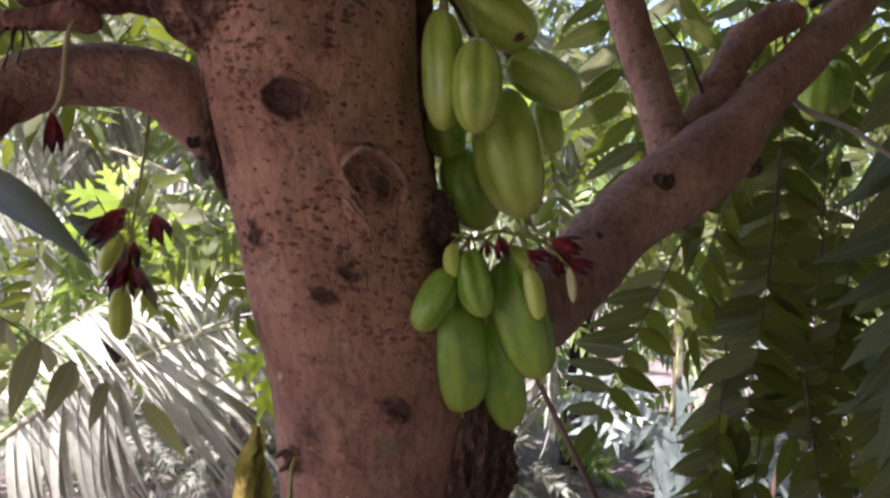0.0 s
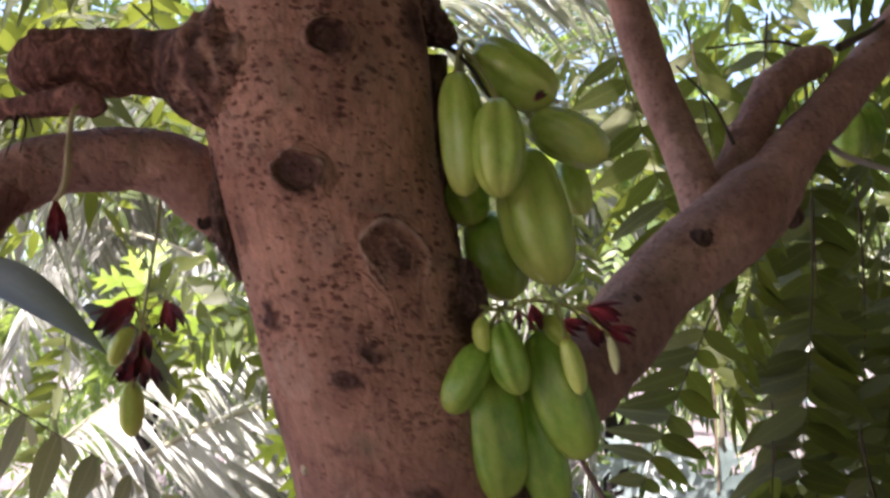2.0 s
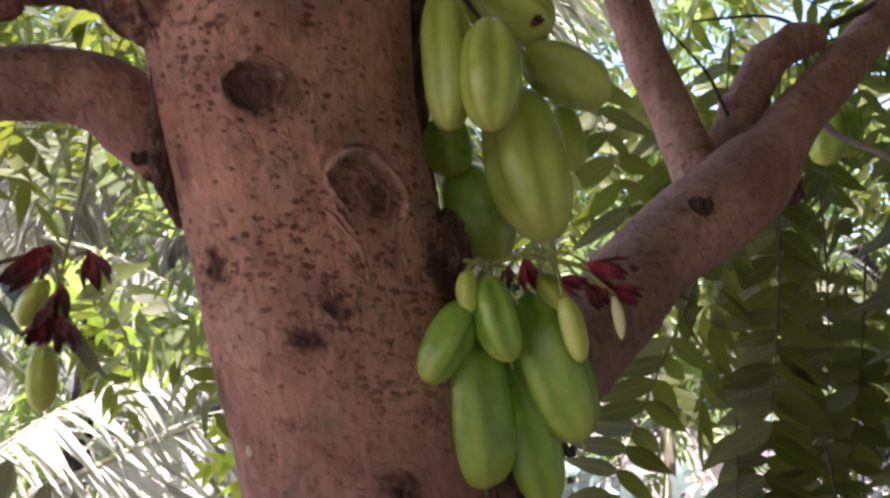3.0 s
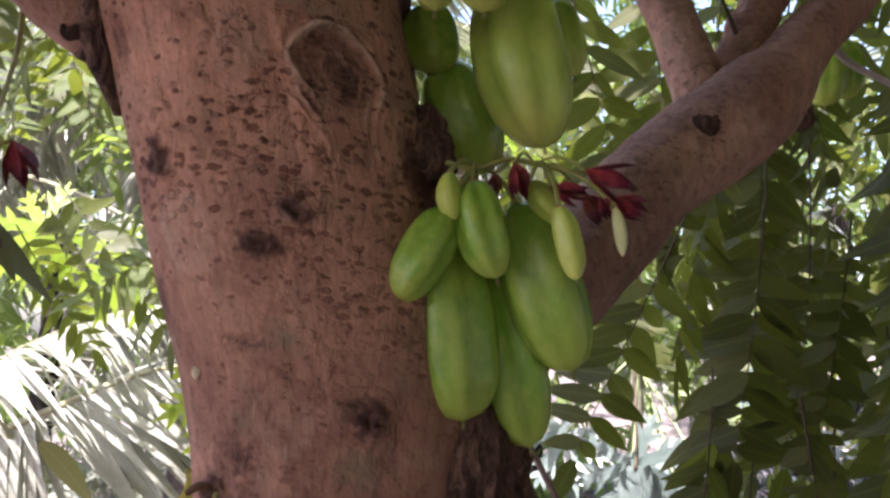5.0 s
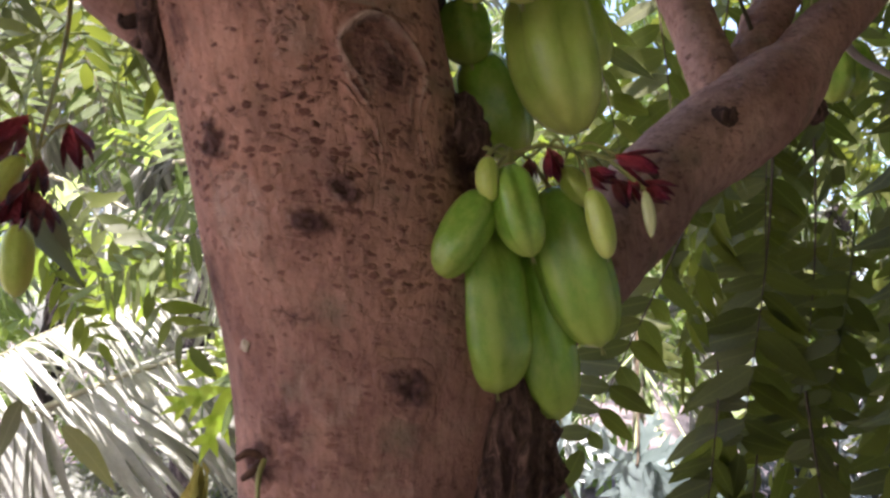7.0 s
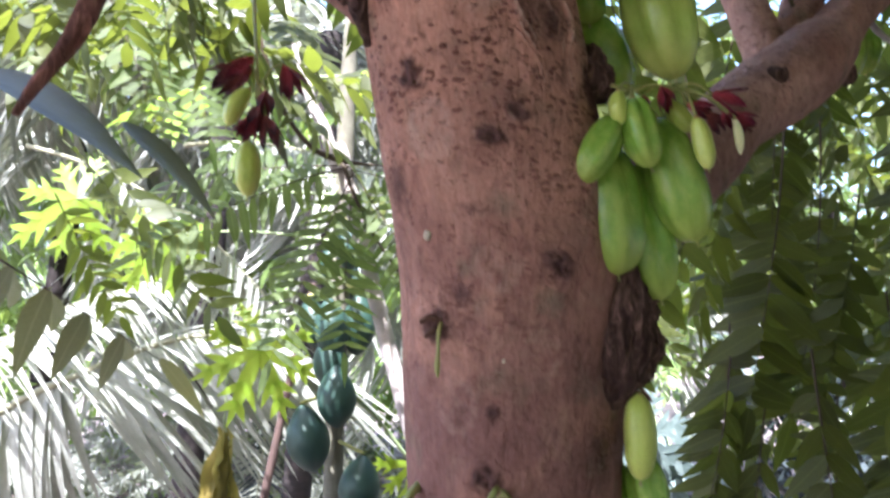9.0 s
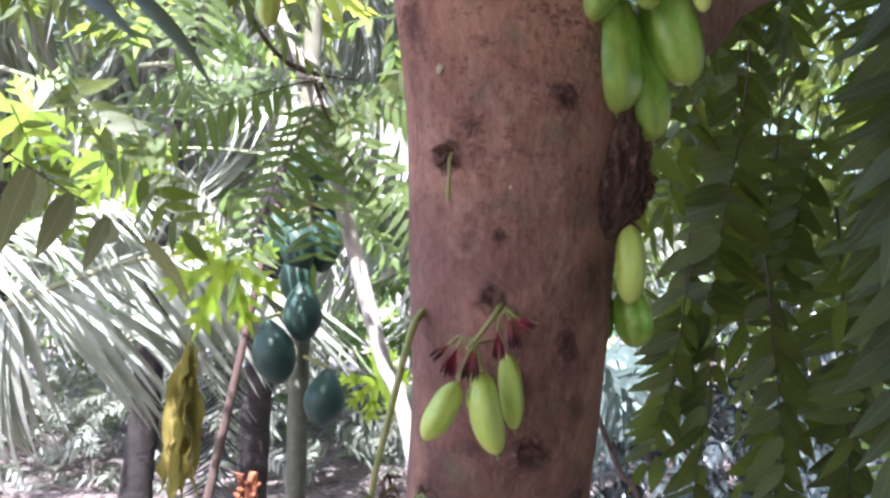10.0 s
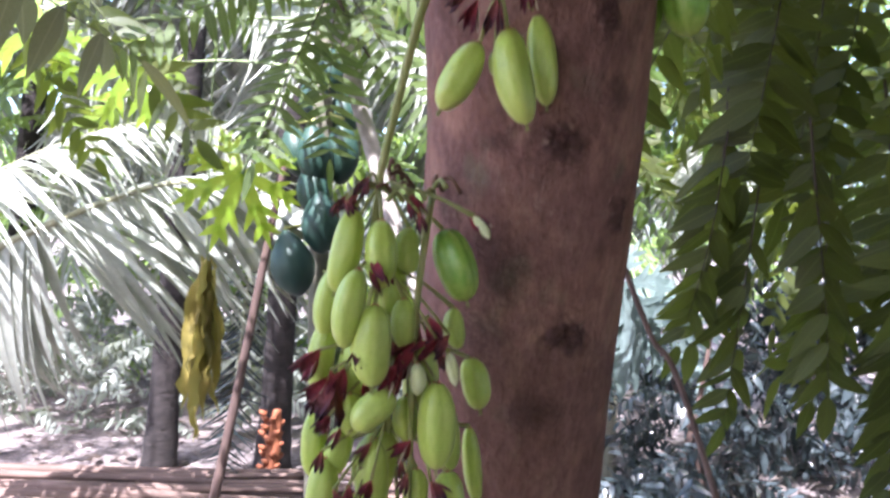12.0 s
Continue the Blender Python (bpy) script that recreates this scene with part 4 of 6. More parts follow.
for k, (top, tip, r, kind) in enumerate((
        ((-0.099, 0.54, 1.157), (-0.098, 0.54, 1.142), 0.0035, 2), ((-0.084, 0.545, 1.162), (-0.08, 0.545, 1.146), 0.0026, 2), ((-0.142, 0.565, 1.175), (-0.146, 0.565, 1.135), 0.006, 1), ((-0.148, 0.57, 1.127), (-0.148, 0.57, 1.094), 0.0061, 1),
        ((-0.131, 0.56, 1.124), (-0.137, 0.56, 1.098), 0.0059, 1), ((-0.111, 0.565, 1.12), (-0.12, 0.563, 1.086), 0.0102, 1), ((-0.082, 0.555, 1.103), (-0.078, 0.555, 1.08), 0.0067, 1), ((-0.103, 0.56, 1.138), (-0.101, 0.56, 1.115), 0.0059, 1),
        ((-0.097, 0.555, 1.104), (-0.098, 0.555, 1.08), 0.0056, 1), ((-0.069, 0.59, 1.117), (-0.063, 0.59, 1.076), 0.0045, 1), ((-0.13, 0.55, 1.14), (-0.128, 0.55, 1.12), 0.006, 1), ((-0.125, 0.56, 1.09), (-0.128, 0.56, 1.05), 0.008, 1), ((-0.105, 0.56, 1.085), (-0.105, 0.56, 1.045), 0.008, 1))):
    fruit(low, top, tip, r * 1.1, kind, k)
    link_stalk(low, NODES[2 if k < 3 else 3], top)
stalk(low, [(-0.092, 0.6, 1.352, 0.003), (-0.101, 0.588, 1.34, 0.0026), (-0.112, 0.58, 1.29, 0.0023), (-0.121, 0.574, 1.24, 0.0021), (-0.12, 0.566, 1.2, 0.0016), (-0.113, 0.562, 1.15, 0.0014), (-0.11, 0.562, 1.1, 0.0012)])
stalk(low, [(-0.093, 0.585, 1.24, 0.0018), (-0.096, 0.555, 1.222, 0.0018), (-0.1, 0.55, 1.177, 0.0016), (-0.1, 0.55, 1.1, 0.0013), (-0.101, 0.55, 1.04, 0.0012)])
for k, (base, tip, size, kind) in enumerate((
        ((-0.094, 0.548, 1.178), (-0.088, 0.543, 1.163), 0.006, 1), ((-0.1, 0.547, 1.166), (-0.11, 0.54, 1.148), 0.006, 1), ((-0.141, 0.558, 1.146), (-0.152, 0.555, 1.133), 0.005, 1), ((-0.136, 0.551, 1.148), (-0.14, 0.545, 1.121), 0.005, 2),
        ((-0.138, 0.565, 1.168), (-0.145, 0.565, 1.158), 0.004, 1), ((-0.133, 0.551, 1.152), (-0.137, 0.546, 1.135), 0.005, 1), ((-0.098, 0.555, 1.172), (-0.102, 0.55, 1.16), 0.005, 2), ((-0.117, 0.55, 1.205), (-0.12, 0.545, 1.195), 0.004, 2),
        ((-0.13, 0.553, 1.235), (-0.14, 0.55, 1.225), 0.004, 2), ((-0.075, 0.56, 1.228), (-0.066, 0.555, 1.218), 0.005, 1), ((-0.105, 0.555, 1.236), (-0.1, 0.552, 1.222), 0.004, 1), ((-0.125, 0.55, 1.243), (-0.13, 0.545, 1.232), 0.004, 2))):
    flower(low, base, tip, size, kind, k)
    link_stalk(low, NODES[0 if k > 6 else 2], base, 0.0008)
for k, (top, tip, r, kind) in enumerate((
        ((-0.112, 0.566, 1.205), (-0.113, 0.566, 1.168), 0.0075, 1), ((-0.126, 0.56, 1.17), (-0.127, 0.56, 1.13), 0.0075, 1), ((-0.098, 0.57, 1.165), (-0.095, 0.57, 1.125), 0.0085, 1), ((-0.139, 0.562, 1.2), (-0.145, 0.562, 1.165), 0.006, 1),
        ((-0.118, 0.555, 1.118), (-0.116, 0.555, 1.078), 0.0075, 1), ((-0.14, 0.556, 1.108), (-0.143, 0.556, 1.07), 0.007, 1), ((-0.084, 0.565, 1.135), (-0.08, 0.565, 1.1), 0.007, 1), ((-0.092, 0.56, 1.085), (-0.09, 0.56, 1.045), 0.0075, 1),
        ((-0.074, 0.556, 1.227), (-0.066, 0.553, 1.216), 0.0022, 2), ((-0.1, 0.556, 1.226), (-0.099, 0.552, 1.215), 0.0022, 2))):
    fruit(low, top, tip, r * 1.1, kind, k + 1)
    link_stalk(low, NODES[0 if k > 7 or k == 3 else 1 if k < 4 else 3], top)
rng = random.Random(7)
for k in range(26):
    # shrivelled petals that still hang between the fruits
    z = rng.uniform(1.07, 1.235)
    at = Vector((-0.112 + rng.uniform(-0.03, 0.03), 0.55 + rng.uniform(-0.012, 0.008), z))
    flower(low, at, at + Vector((rng.uniform(-0.008, 0.008), -0.003, -rng.uniform(0.008, 0.014))), 0.006, (2, 2, 0)[k % 3], k, 5)
    link_stalk(low, NODES[min(3, int((1.24 - z) / 0.04))], at, 0.0006)
for k, (x, y, z) in enumerate(((-0.09, 0.543, 1.168), (-0.084, 0.545, 1.17), (-0.106, 0.54, 1.157), (-0.112, 0.54, 1.155), (-0.143, 0.55, 1.14), (-0.139, 0.547, 1.13), (-0.122, 0.54, 1.205), (-0.125, 0.535, 1.165), (-0.1, 0.545, 1.12), (-0.118, 0.548, 1.1), (-0.09, 0.548, 1.1), (-0.145, 0.555, 1.16))):
    tip = Vector((x + rng.uniform(-0.012, 0.012), y - 0.006, z - rng.uniform(0.008, 0.016)))
    flower(low, (x, y, z), tip, 0.005, (0, 2, 1)[k % 3], k)
    link_stalk(low, NODES[1 if z > 1.16 else 2], (x, y, z), 0.0007)
for k in range(14):
    a = Vector((-0.1 + rng.uniform(-0.02, 0.012), 0.585 + rng.uniform(-0.03, 0.01), 1.238 + rng.uniform(-0.006, 0.008)))
    b = a + Vector((rng.uniform(-0.013, 0.01), rng.uniform(-0.016, 0.0), rng.uniform(-0.014, 0.006)))
    stalk(low, [(*a, 0.0012), (*((a + b) / 2 + Vector((0, 0, 0.004))), 0.001), (*b, 0.0014)], (DRY, STALK, WITHERED)[k % 3], "dry_stalk", 3)

hanging = thing("flower_cluster", (-0.19, 0.56, 1.65), "hanging cluster of dark red flowers and two young fruits", "flower", GROUP)
stalk(hanging, [(-0.214, 0.62, 1.7, 0.0016), (-0.212, 0.615, 1.65, 0.0013), (-0.2, 0.58, 1.6, 0.001), (-0.193, 0.558, 1.567, 0.0009)])
fruit(hanging, (-0.195, 0.555, 1.542), (-0.194, 0.555, 1.51), 0.0071, 1, 1)
fruit(hanging, (-0.197, 0.556, 1.572), (-0.208, 0.556, 1.55), 0.0055, 1, 2)
for k, (base, tip, size, kind) in enumerate((
        ((-0.195, 0.555, 1.59), (-0.214, 0.555, 1.572), 0.005, 0), ((-0.199, 0.555, 1.586), (-0.219, 0.553, 1.566), 0.004, 2), ((-0.18, 0.56, 1.588), (-0.171, 0.558, 1.566), 0.005, 0), ((-0.187, 0.552, 1.57), (-0.184, 0.547, 1.552), 0.006, 2),
        ((-0.19, 0.55, 1.556), (-0.2, 0.546, 1.538), 0.006, 0), ((-0.186, 0.55, 1.555), (-0.178, 0.547, 1.535), 0.006, 2), ((-0.19, 0.552, 1.562), (-0.193, 0.546, 1.54), 0.006, 2))):
    flower(hanging, base, tip, size, kind, k)
    link_stalk(hanging, (-0.192, 0.557, 1.572), base, 0.0007)

single = thing("flower_cluster", (-0.2, 0.497, 1.686), "single drooping crimson flower on a bent yellow stalk", "flower", GROUP)
stalk(single, [(-0.199, 0.497, 1.686, 0.0013), (-0.2, 0.49, 1.678, 0.0014), (-0.202, 0.491, 1.663, 0.0015), (-0.203, 0.493, 1.649, 0.0019), (-0.206, 0.495, 1.64, 0.0018), (-0.21, 0.495, 1.634, 0.0012)], YELLOW_STALK)
flower(single, (-0.21, 0.495, 1.636), (-0.207, 0.495, 1.609), 0.005, 0, 1, 0)

# ---- leaves ----
def compound_data(seed, pairs, length, leaflet, curl=0.18, stalk_part=0.15, segments=5, parts=False, spread=(46, 76), droop=(0, 40), roll=28):
    """A pinnate leaf along +x: a thin rib with paired leaflets and one at its end. With parts, the leaflets' poses apart from the rib."""
    rnd = random.Random(seed)
    datas, poses = [], []

    def rib(s):
        return Vector((length * s, 0.02 * length * math.sin(3 * s + seed), -curl * length * s * s))

    for i in range(pairs):
        s = stalk_part + (1 - stalk_part) * i / pairs
        size = leaflet * (0.62 + 0.5 * math.sin(math.pi * (0.15 + 0.8 * i / pairs))) * rnd.uniform(0.88, 1.1)
        for side in (-1, 1):
            m = Matrix.Translation(rib(s + rnd.uniform(0, 0.012))) @ Matrix.Rotation(side * radians(rnd.uniform(*spread)), 4, "Z") @ Matrix.Rotation(radians(rnd.uniform(*droop)), 4, "Y") @ Matrix.Rotation(radians(rnd.uniform(-roll, roll)), 4, "X")
            poses.append(m @ Matrix.Scale(size, 4))
    poses.append(Matrix.Translation(rib(1.0)) @ Matrix.Rotation(radians(20), 4, "Y") @ Matrix.Scale(leaflet, 4))
    stem = [(*rib(s), 0.0022 * (1.15 - s)) for s in np.linspace(0, 1, 9)]
    stem_data = tube_data(stem, 1, 4, caps=False)
    if parts:
        return stem_data, poses
    leaf = blade(1.0, 0.33, segments, 0.15, 0.14, 0.72)
    datas = [moved(leaf, m) for m in poses]
    return join([*datas, stem_data])


LEAVES = [compound_data(11 + k, p, l, f, c) for k, (p, l, f, c) in enumerate(((10, 0.42, 0.098, 0.1), (12, 0.5, 0.098, 0.2), (8, 0.36, 0.092, 0.3), (13, 0.56, 0.09, 0.12), (10, 0.46, 0.102, 0.05)))]
LEAF_MESHES = [mesh_from("leaf", *d, LEAF) for d in LEAVES]
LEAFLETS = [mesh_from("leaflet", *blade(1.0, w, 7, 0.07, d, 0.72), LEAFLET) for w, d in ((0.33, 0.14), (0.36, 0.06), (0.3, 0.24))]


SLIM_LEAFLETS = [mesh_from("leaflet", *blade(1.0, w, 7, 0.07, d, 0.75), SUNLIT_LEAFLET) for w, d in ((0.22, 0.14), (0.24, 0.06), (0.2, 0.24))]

OLIVE_LEAFLETS = [mesh_from("leaflet", *blade(1.0, w, 7, 0.07, d, 0.72), OLIVE_LEAFLET) for w, d in ((0.38, 0.1), (0.42, 0.06), (0.36, 0.16))]


def near_leaf(at, way, normal, scale, seed, pairs=11, length=0.45, leaflet=0.085, curl=0.12, kinds=LEAFLETS, spread=(46, 76), droop=(0, 40), roll=28, bare=0.15):
    """A compound leaf of the bilimbi tree whose leaflets can be told apart."""
    stem, poses = compound_data(seed, pairs, length, leaflet, curl, bare, parts=True, spread=spread, droop=droop, roll=roll)
    m = frame_from(at, way, normal, scale)
    ob = put("leaf", mesh_from("leaf", *stem, RACHIS), TREE, m)
    for k, p in enumerate(poses):
        put("leaflet", kinds[(k + seed) % 3], ob, m @ p)
    return ob


def scatter(rnd, count, low_corner, high_corner, hang=1.0, scale=(0.8, 1.2), keep=None):
    """Poses of hanging leaves in a box."""
    poses = []
    while len(poses) < count:
        at = Vector([rnd.uniform(a, b) for a, b in zip(low_corner, high_corner)])
        if keep is not None and not keep(at):
            continue
        a = rnd.uniform(0, 2 * math.pi)
        way = Vector((math.cos(a), math.sin(a), -hang * rnd.uniform(0.3, 2.2)))
        normal = Vector((rnd.uniform(-0.6, 0.6), rnd.uniform(-1, 0.6), rnd.uniform(0.2, 1)))
        poses.append(frame_from(at, way, normal, rnd.uniform(*scale)))
    return poses


# leaves close by, with each leaflet its own
for k, (at, way, normal, scale) in enumerate((
        ((0.60, 1.5, 1.85), (-0.03, 0.02, -1), (0.1, -1, 0.15), 1.15), ((0.48, 1.4, 1.8), (-0.05, 0.05, -1), (-0.2, -1, 0.1), 1.0), ((0.34, 1.3, 1.72), (-0.35, 0.0, -0.9), (0.1, -1, 0.35), 0.85),
        ((0.82, 1.45, 1.8), (0.05, -0.05, -1), (-0.4, -1, 0.2), 1.2), ((0.70, 1.25, 1.62), (-0.12, 0, -1), (0.3, -1, 0.2), 1.0),
        ((0.54, 1.4, 1.44), (0.12, 0.05, -1), (-0.3, -1, 0.2), 1.0), ((0.42, 1.45, 1.42), (-0.1, 0.1, -1), (0.2, -1, 0.3), 0.8), ((0.43, 1.5, 1.52), (-0.03, 0.05, -1), (-0.2, -1, 0.3), 1.0),
        ((0.76, 1.6, 1.55), (0.1, -0.1, -1), (-0.5, -1, 0.3), 1.15), ((0.95, 1.35, 1.7), (-0.2, 0.1, -1), (0.3, -1, 0.5), 1.1))):
    if k in (5, 6, 7):
        near_leaf(at, way, normal, scale, k, (9, 11, 8)[k % 3], 0.47, 0.105, 0.12, LEAFLETS, (22, 52), (0, 45), 35)
    else:
        near_leaf(at, way, normal, scale, k, (9, 11, 8)[k % 3], 0.47, 0.108, 0.12, LEAFLETS, (50, 84), (0, 45), 24, 0.34 if k < 4 else 0.15)
near_leaf((-0.74, 1.0, 1.6), (0.36, 0.04, -0.19), (0.35, -0.45, 0.8), 1.0, 3, 7, 0.4, 0.088, 0.05, OLIVE_LEAFLETS, (70, 100), (45, 80))
for k, (x, y, z) in enumerate(((0.5, 1.5, 1.34), (0.66, 1.55, 1.38), (0.82, 1.6, 1.33), (0.74, 1.5, 1.2))):
    near_leaf((x, y, z), (0.03 * (k - 1), 0.04, -1), (0.2 - 0.2 * k, -1, 0.2), 0.95, 60 + k, 10, 0.46, 0.1, 0.12, LEAFLETS, (22, 50), (0, 45), 35)
# leaves that droop from the end of the branch, their undersides to the trunk
near_leaf((0.47, 0.93, 1.9), (0.04, 0.02, -1), (0.75, 0.35, 0.5), 1.0, 31, 9, 0.42, 0.1, 0.1, LEAFLETS, (30, 55))
near_leaf((0.52, 1.0, 1.76), (0.02, -0.05, -1), (0.7, 0.45, 0.4), 1.05, 32, 10, 0.45, 0.1, 0.1, LEAFLETS, (30, 55))
near_leaf((0.49, 0.97, 1.62), (0.05, 0.03, -1), (0.8, 0.2, 0.4), 1.0, 33, 9, 0.42, 0.1, 0.1, LEAFLETS, (30, 55))
# leaves beyond the fork and under the crown, one behind the other
for k, (at, way, scale) in enumerate((
        ((0.20, 1.5, 2.16), (0.25, 0.05, -0.9), 1.0), ((0.36, 1.6, 2.2), (0.1, -0.05, -1), 1.05), ((0.52, 1.65, 2.22), (-0.15, 0.05, -1), 1.05), ((0.30, 1.75, 2.12), (0.6, 0.1, -0.6), 1.0),
        ((0.56, 1.6, 2.08), (0.05, 0.0, -1), 1.1), ((0.72, 1.65, 2.16), (-0.25, 0.05, -0.9), 1.0), ((0.88, 1.6, 2.08), (0.1, -0.05, -1), 1.15))):
    near_leaf(at, way, (0.2 - 0.07 * k, -1, 0.3), scale, 80 + k, 9, 0.47, 0.115, 0.12, LEAFLETS, (50, 80), (0, 40), 26)
# leaves that spread from the tip of a shoot beyond the trunk
HUB = Vector((-0.29, 1.97, 1.82))
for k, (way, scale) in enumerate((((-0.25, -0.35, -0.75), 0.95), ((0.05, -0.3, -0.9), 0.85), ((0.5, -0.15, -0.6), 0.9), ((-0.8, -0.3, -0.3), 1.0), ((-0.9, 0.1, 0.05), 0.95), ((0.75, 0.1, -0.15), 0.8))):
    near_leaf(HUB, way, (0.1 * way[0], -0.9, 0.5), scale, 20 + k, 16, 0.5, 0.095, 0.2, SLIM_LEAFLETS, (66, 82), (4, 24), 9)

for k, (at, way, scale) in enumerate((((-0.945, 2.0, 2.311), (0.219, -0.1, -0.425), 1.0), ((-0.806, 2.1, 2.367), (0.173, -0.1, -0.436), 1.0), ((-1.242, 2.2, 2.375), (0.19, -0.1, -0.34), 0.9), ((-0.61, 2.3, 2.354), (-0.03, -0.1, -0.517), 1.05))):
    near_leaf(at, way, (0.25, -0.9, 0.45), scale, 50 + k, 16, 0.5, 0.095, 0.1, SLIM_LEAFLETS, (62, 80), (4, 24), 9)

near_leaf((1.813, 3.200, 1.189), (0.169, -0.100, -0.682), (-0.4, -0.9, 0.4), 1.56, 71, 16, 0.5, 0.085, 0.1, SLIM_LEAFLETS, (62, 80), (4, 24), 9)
rnd = random.Random(21)
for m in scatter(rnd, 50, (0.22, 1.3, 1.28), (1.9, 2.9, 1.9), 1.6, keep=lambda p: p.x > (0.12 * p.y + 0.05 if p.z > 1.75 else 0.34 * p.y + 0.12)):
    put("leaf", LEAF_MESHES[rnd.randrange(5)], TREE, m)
for m in scatter(rnd, 6, (0.44, 1.2, 1.6), (0.95, 1.65, 1.82), 2.4, (0.7, 0.95)):
    put("leaf", LEAF_MESHES[rnd.randrange(5)], TREE, m)
for m in scatter(rnd, 6, (0.58, 0.95, 1.5), (0.72, 1.15, 1.9), 2.6, (0.75, 1.0)):
    put("leaf", LEAF_MESHES[rnd.randrange(5)], TREE, m)
for m in scatter(rnd, 14, (0.45, 1.5, 1.85), (1.25, 2.3, 2.5), 1.0, (0.8, 1.1), lambda p: p.x > 0.3 * p.y):
    put("leaf", LEAF_MESHES[rnd.randrange(5)], TREE, m)
for m in scatter(rnd, 16, (0.95, 1.0, 1.2), (1.5, 1.6, 2.3), 2.0):
    put("leaf", LEAF_MESHES[rnd.randrange(5)], TREE, m)
for m in scatter(rnd, 34, (0.0, 2.1, 1.85), (1.1, 3.2, 2.8), 1.0, keep=lambda p: p.x < 0.12 * p.y + 0.7):
    put("leaf", LEAF_MESHES[rnd.randrange(5)], TREE, m)
for m in scatter(rnd, 6, (-0.95, 1.25, 2.12), (-0.45, 1.4, 2.4), 0.2):
    put("leaf", LEAF_MESHES[rnd.randrange(5)], TREE, m)
for m in scatter(rnd, 12, (-1.1, 1.45, 2.0), (-0.5, 1.8, 2.35), 0.3):
    put("leaf", LEAF_MESHES[rnd.randrange(5)], TREE, m)
for m in scatter(rnd, 9, (-1.0, 1.5, 2.1), (-0.2, 2.1, 2.4), 0.5):
    put("leaf", LEAF_MESHES[rnd.randrange(5)], TREE, m)
for m in scatter(rnd, 5, (-1.3, 1.9, 1.7), (-0.85, 2.5, 2.0), 0.6):
    put("leaf", LEAF_MESHES[rnd.randrange(5)], TREE, m)


def foliage(name, bases, poses, material, label, category, parent=None):
    """Many leaves joined into one object that nobody could count."""
    r = random.Random(5)
    data = join([moved(bases[r.randrange(len(bases))], m) for m in poses])
    me = mesh_from(name, *data, material)
    ob = put(name, me, parent)
    return tagged(ob, label, category, kind="stuff")


def over_tree(p):
    """The crown leaves the garden beyond it, to the left, open to the sun."""
    return p.y < (2.0 if p.x > 0.35 else 1.4 if p.x > 0.1 else 0.65) - 0.62 * (p.z - 2.45)


CROWN_LEAVES = [compound_data(40 + k, 8, 0.46, 0.13, c, segments=3) for k, c in enumerate((0.1, 0.25, 0.18))]
crown = scatter(rnd, 3300, (-2.3, -3.6, 2.45), (4.0, 2.4, 3.8), 0.35, (0.9, 1.3), over_tree)
# extra crown leaves, added to shade the right side and stop flecks on the trunk
crown += scatter(rnd, 40, (0.7, 2.4, 2.75), (4.2, 5.6, 3.9), 0.35, (0.9, 1.3), lambda p: p.x > 0.5 * p.y - 0.1)
crown += scatter(rnd, 1100, (-1.0, -1.1, 2.45), (0.7, 0.65, 3.7), 0.3, (0.9, 1.2), over_tree)
foliage("crown", CROWN_LEAVES, crown, LEAF, "dense feathery crown of the bilimbi tree", "foliage", TREE)
# unseen leaves added behind and to the right, to hold off sky light
grove = scatter(rnd, 1100, (-5, -7, 0.1), (6, 5, 4.2), 0.6, (1.4, 2.2), lambda p: p.x > 3.2 or (p.y < -3.6 and p.x > -3.5))
foliage("grove", CROWN_LEAVES, grove, LEAF, "unseen leaves added to dim the sky light", "foliage")


# ---- coconut palms ----
def frond_data(seed, length=2.6, leaflet=0.55, count=46, droop=0.8, hang=0.6, segments=5, parts=False):
    """A feather frond along +x that arches over under its weight, with long hanging leaflets."""
    rnd = random.Random(seed)

    def rib(s):
        return Vector((length * (s - 0.16 * s * s * droop), 0, length * (0.22 * s - 0.55 * droop * s * s)))

    stem_data = tube_data([(*rib(s), 0.016 * (1.08 - s)) for s in np.linspace(0, 1, 14)], 1, 6, caps=False)
    poses = []
    for i in range(count):
        s = 0.16 + 0.83 * i / (count - 1)
        t = (rib(s + 0.01) - rib(s - 0.01)).normalized()
        size = leaflet * (0.45 + 0.75 * math.sin(math.pi * (0.12 + 0.8 * (i / count)))) * rnd.uniform(0.9, 1.1)
        for side in (-1, 1):
            out = Vector((0, side, 0)) * rnd.uniform(0.6, 1.0) + t * rnd.uniform(0.4, 0.95) + Vector((0, 0, -1)) * hang * rnd.uniform(0.3, 1.5)
            poses.append(frame_from(rib(s), out, Vector((rnd.uniform(-0.3, 0.3), -side * rnd.uniform(0.1, 0.8), 1)), size, size))
    if parts:
        return stem_data, poses
    leaf = blade(1.0, 0.07, segments, 0.5, 0.35, 0.6)
    return join([stem_data, *[moved(leaf, m) for m in poses]])


PALM_LEAFLETS = [mesh_from("leaflet", *blade(1.0, w, 7, 0.5, d, 0.6), GLARE_PALM_LEAF) for w, d in ((0.075, 0.3), (0.07, 0.5), (0.08, 0.2))]
# dark copy of the palm leaflets; shade is in the colour
SHADED_PALM_LEAFLETS = [mesh_from("leaflet", *blade(1.0, w, 6, 0.5, d, 0.6), DARK_LEAF) for w, d in ((0.08, 0.2), (0.075, 0.3), (0.085, 0.15))]
HANGING_LEAFLETS = [mesh_from("leaflet", *blade(1.0, w, 10, 0.35, d, 0.55), GLARE_PALM_LEAF) for w, d in ((0.06, 0.5), (0.052, 0.7), (0.066, 0.4))]
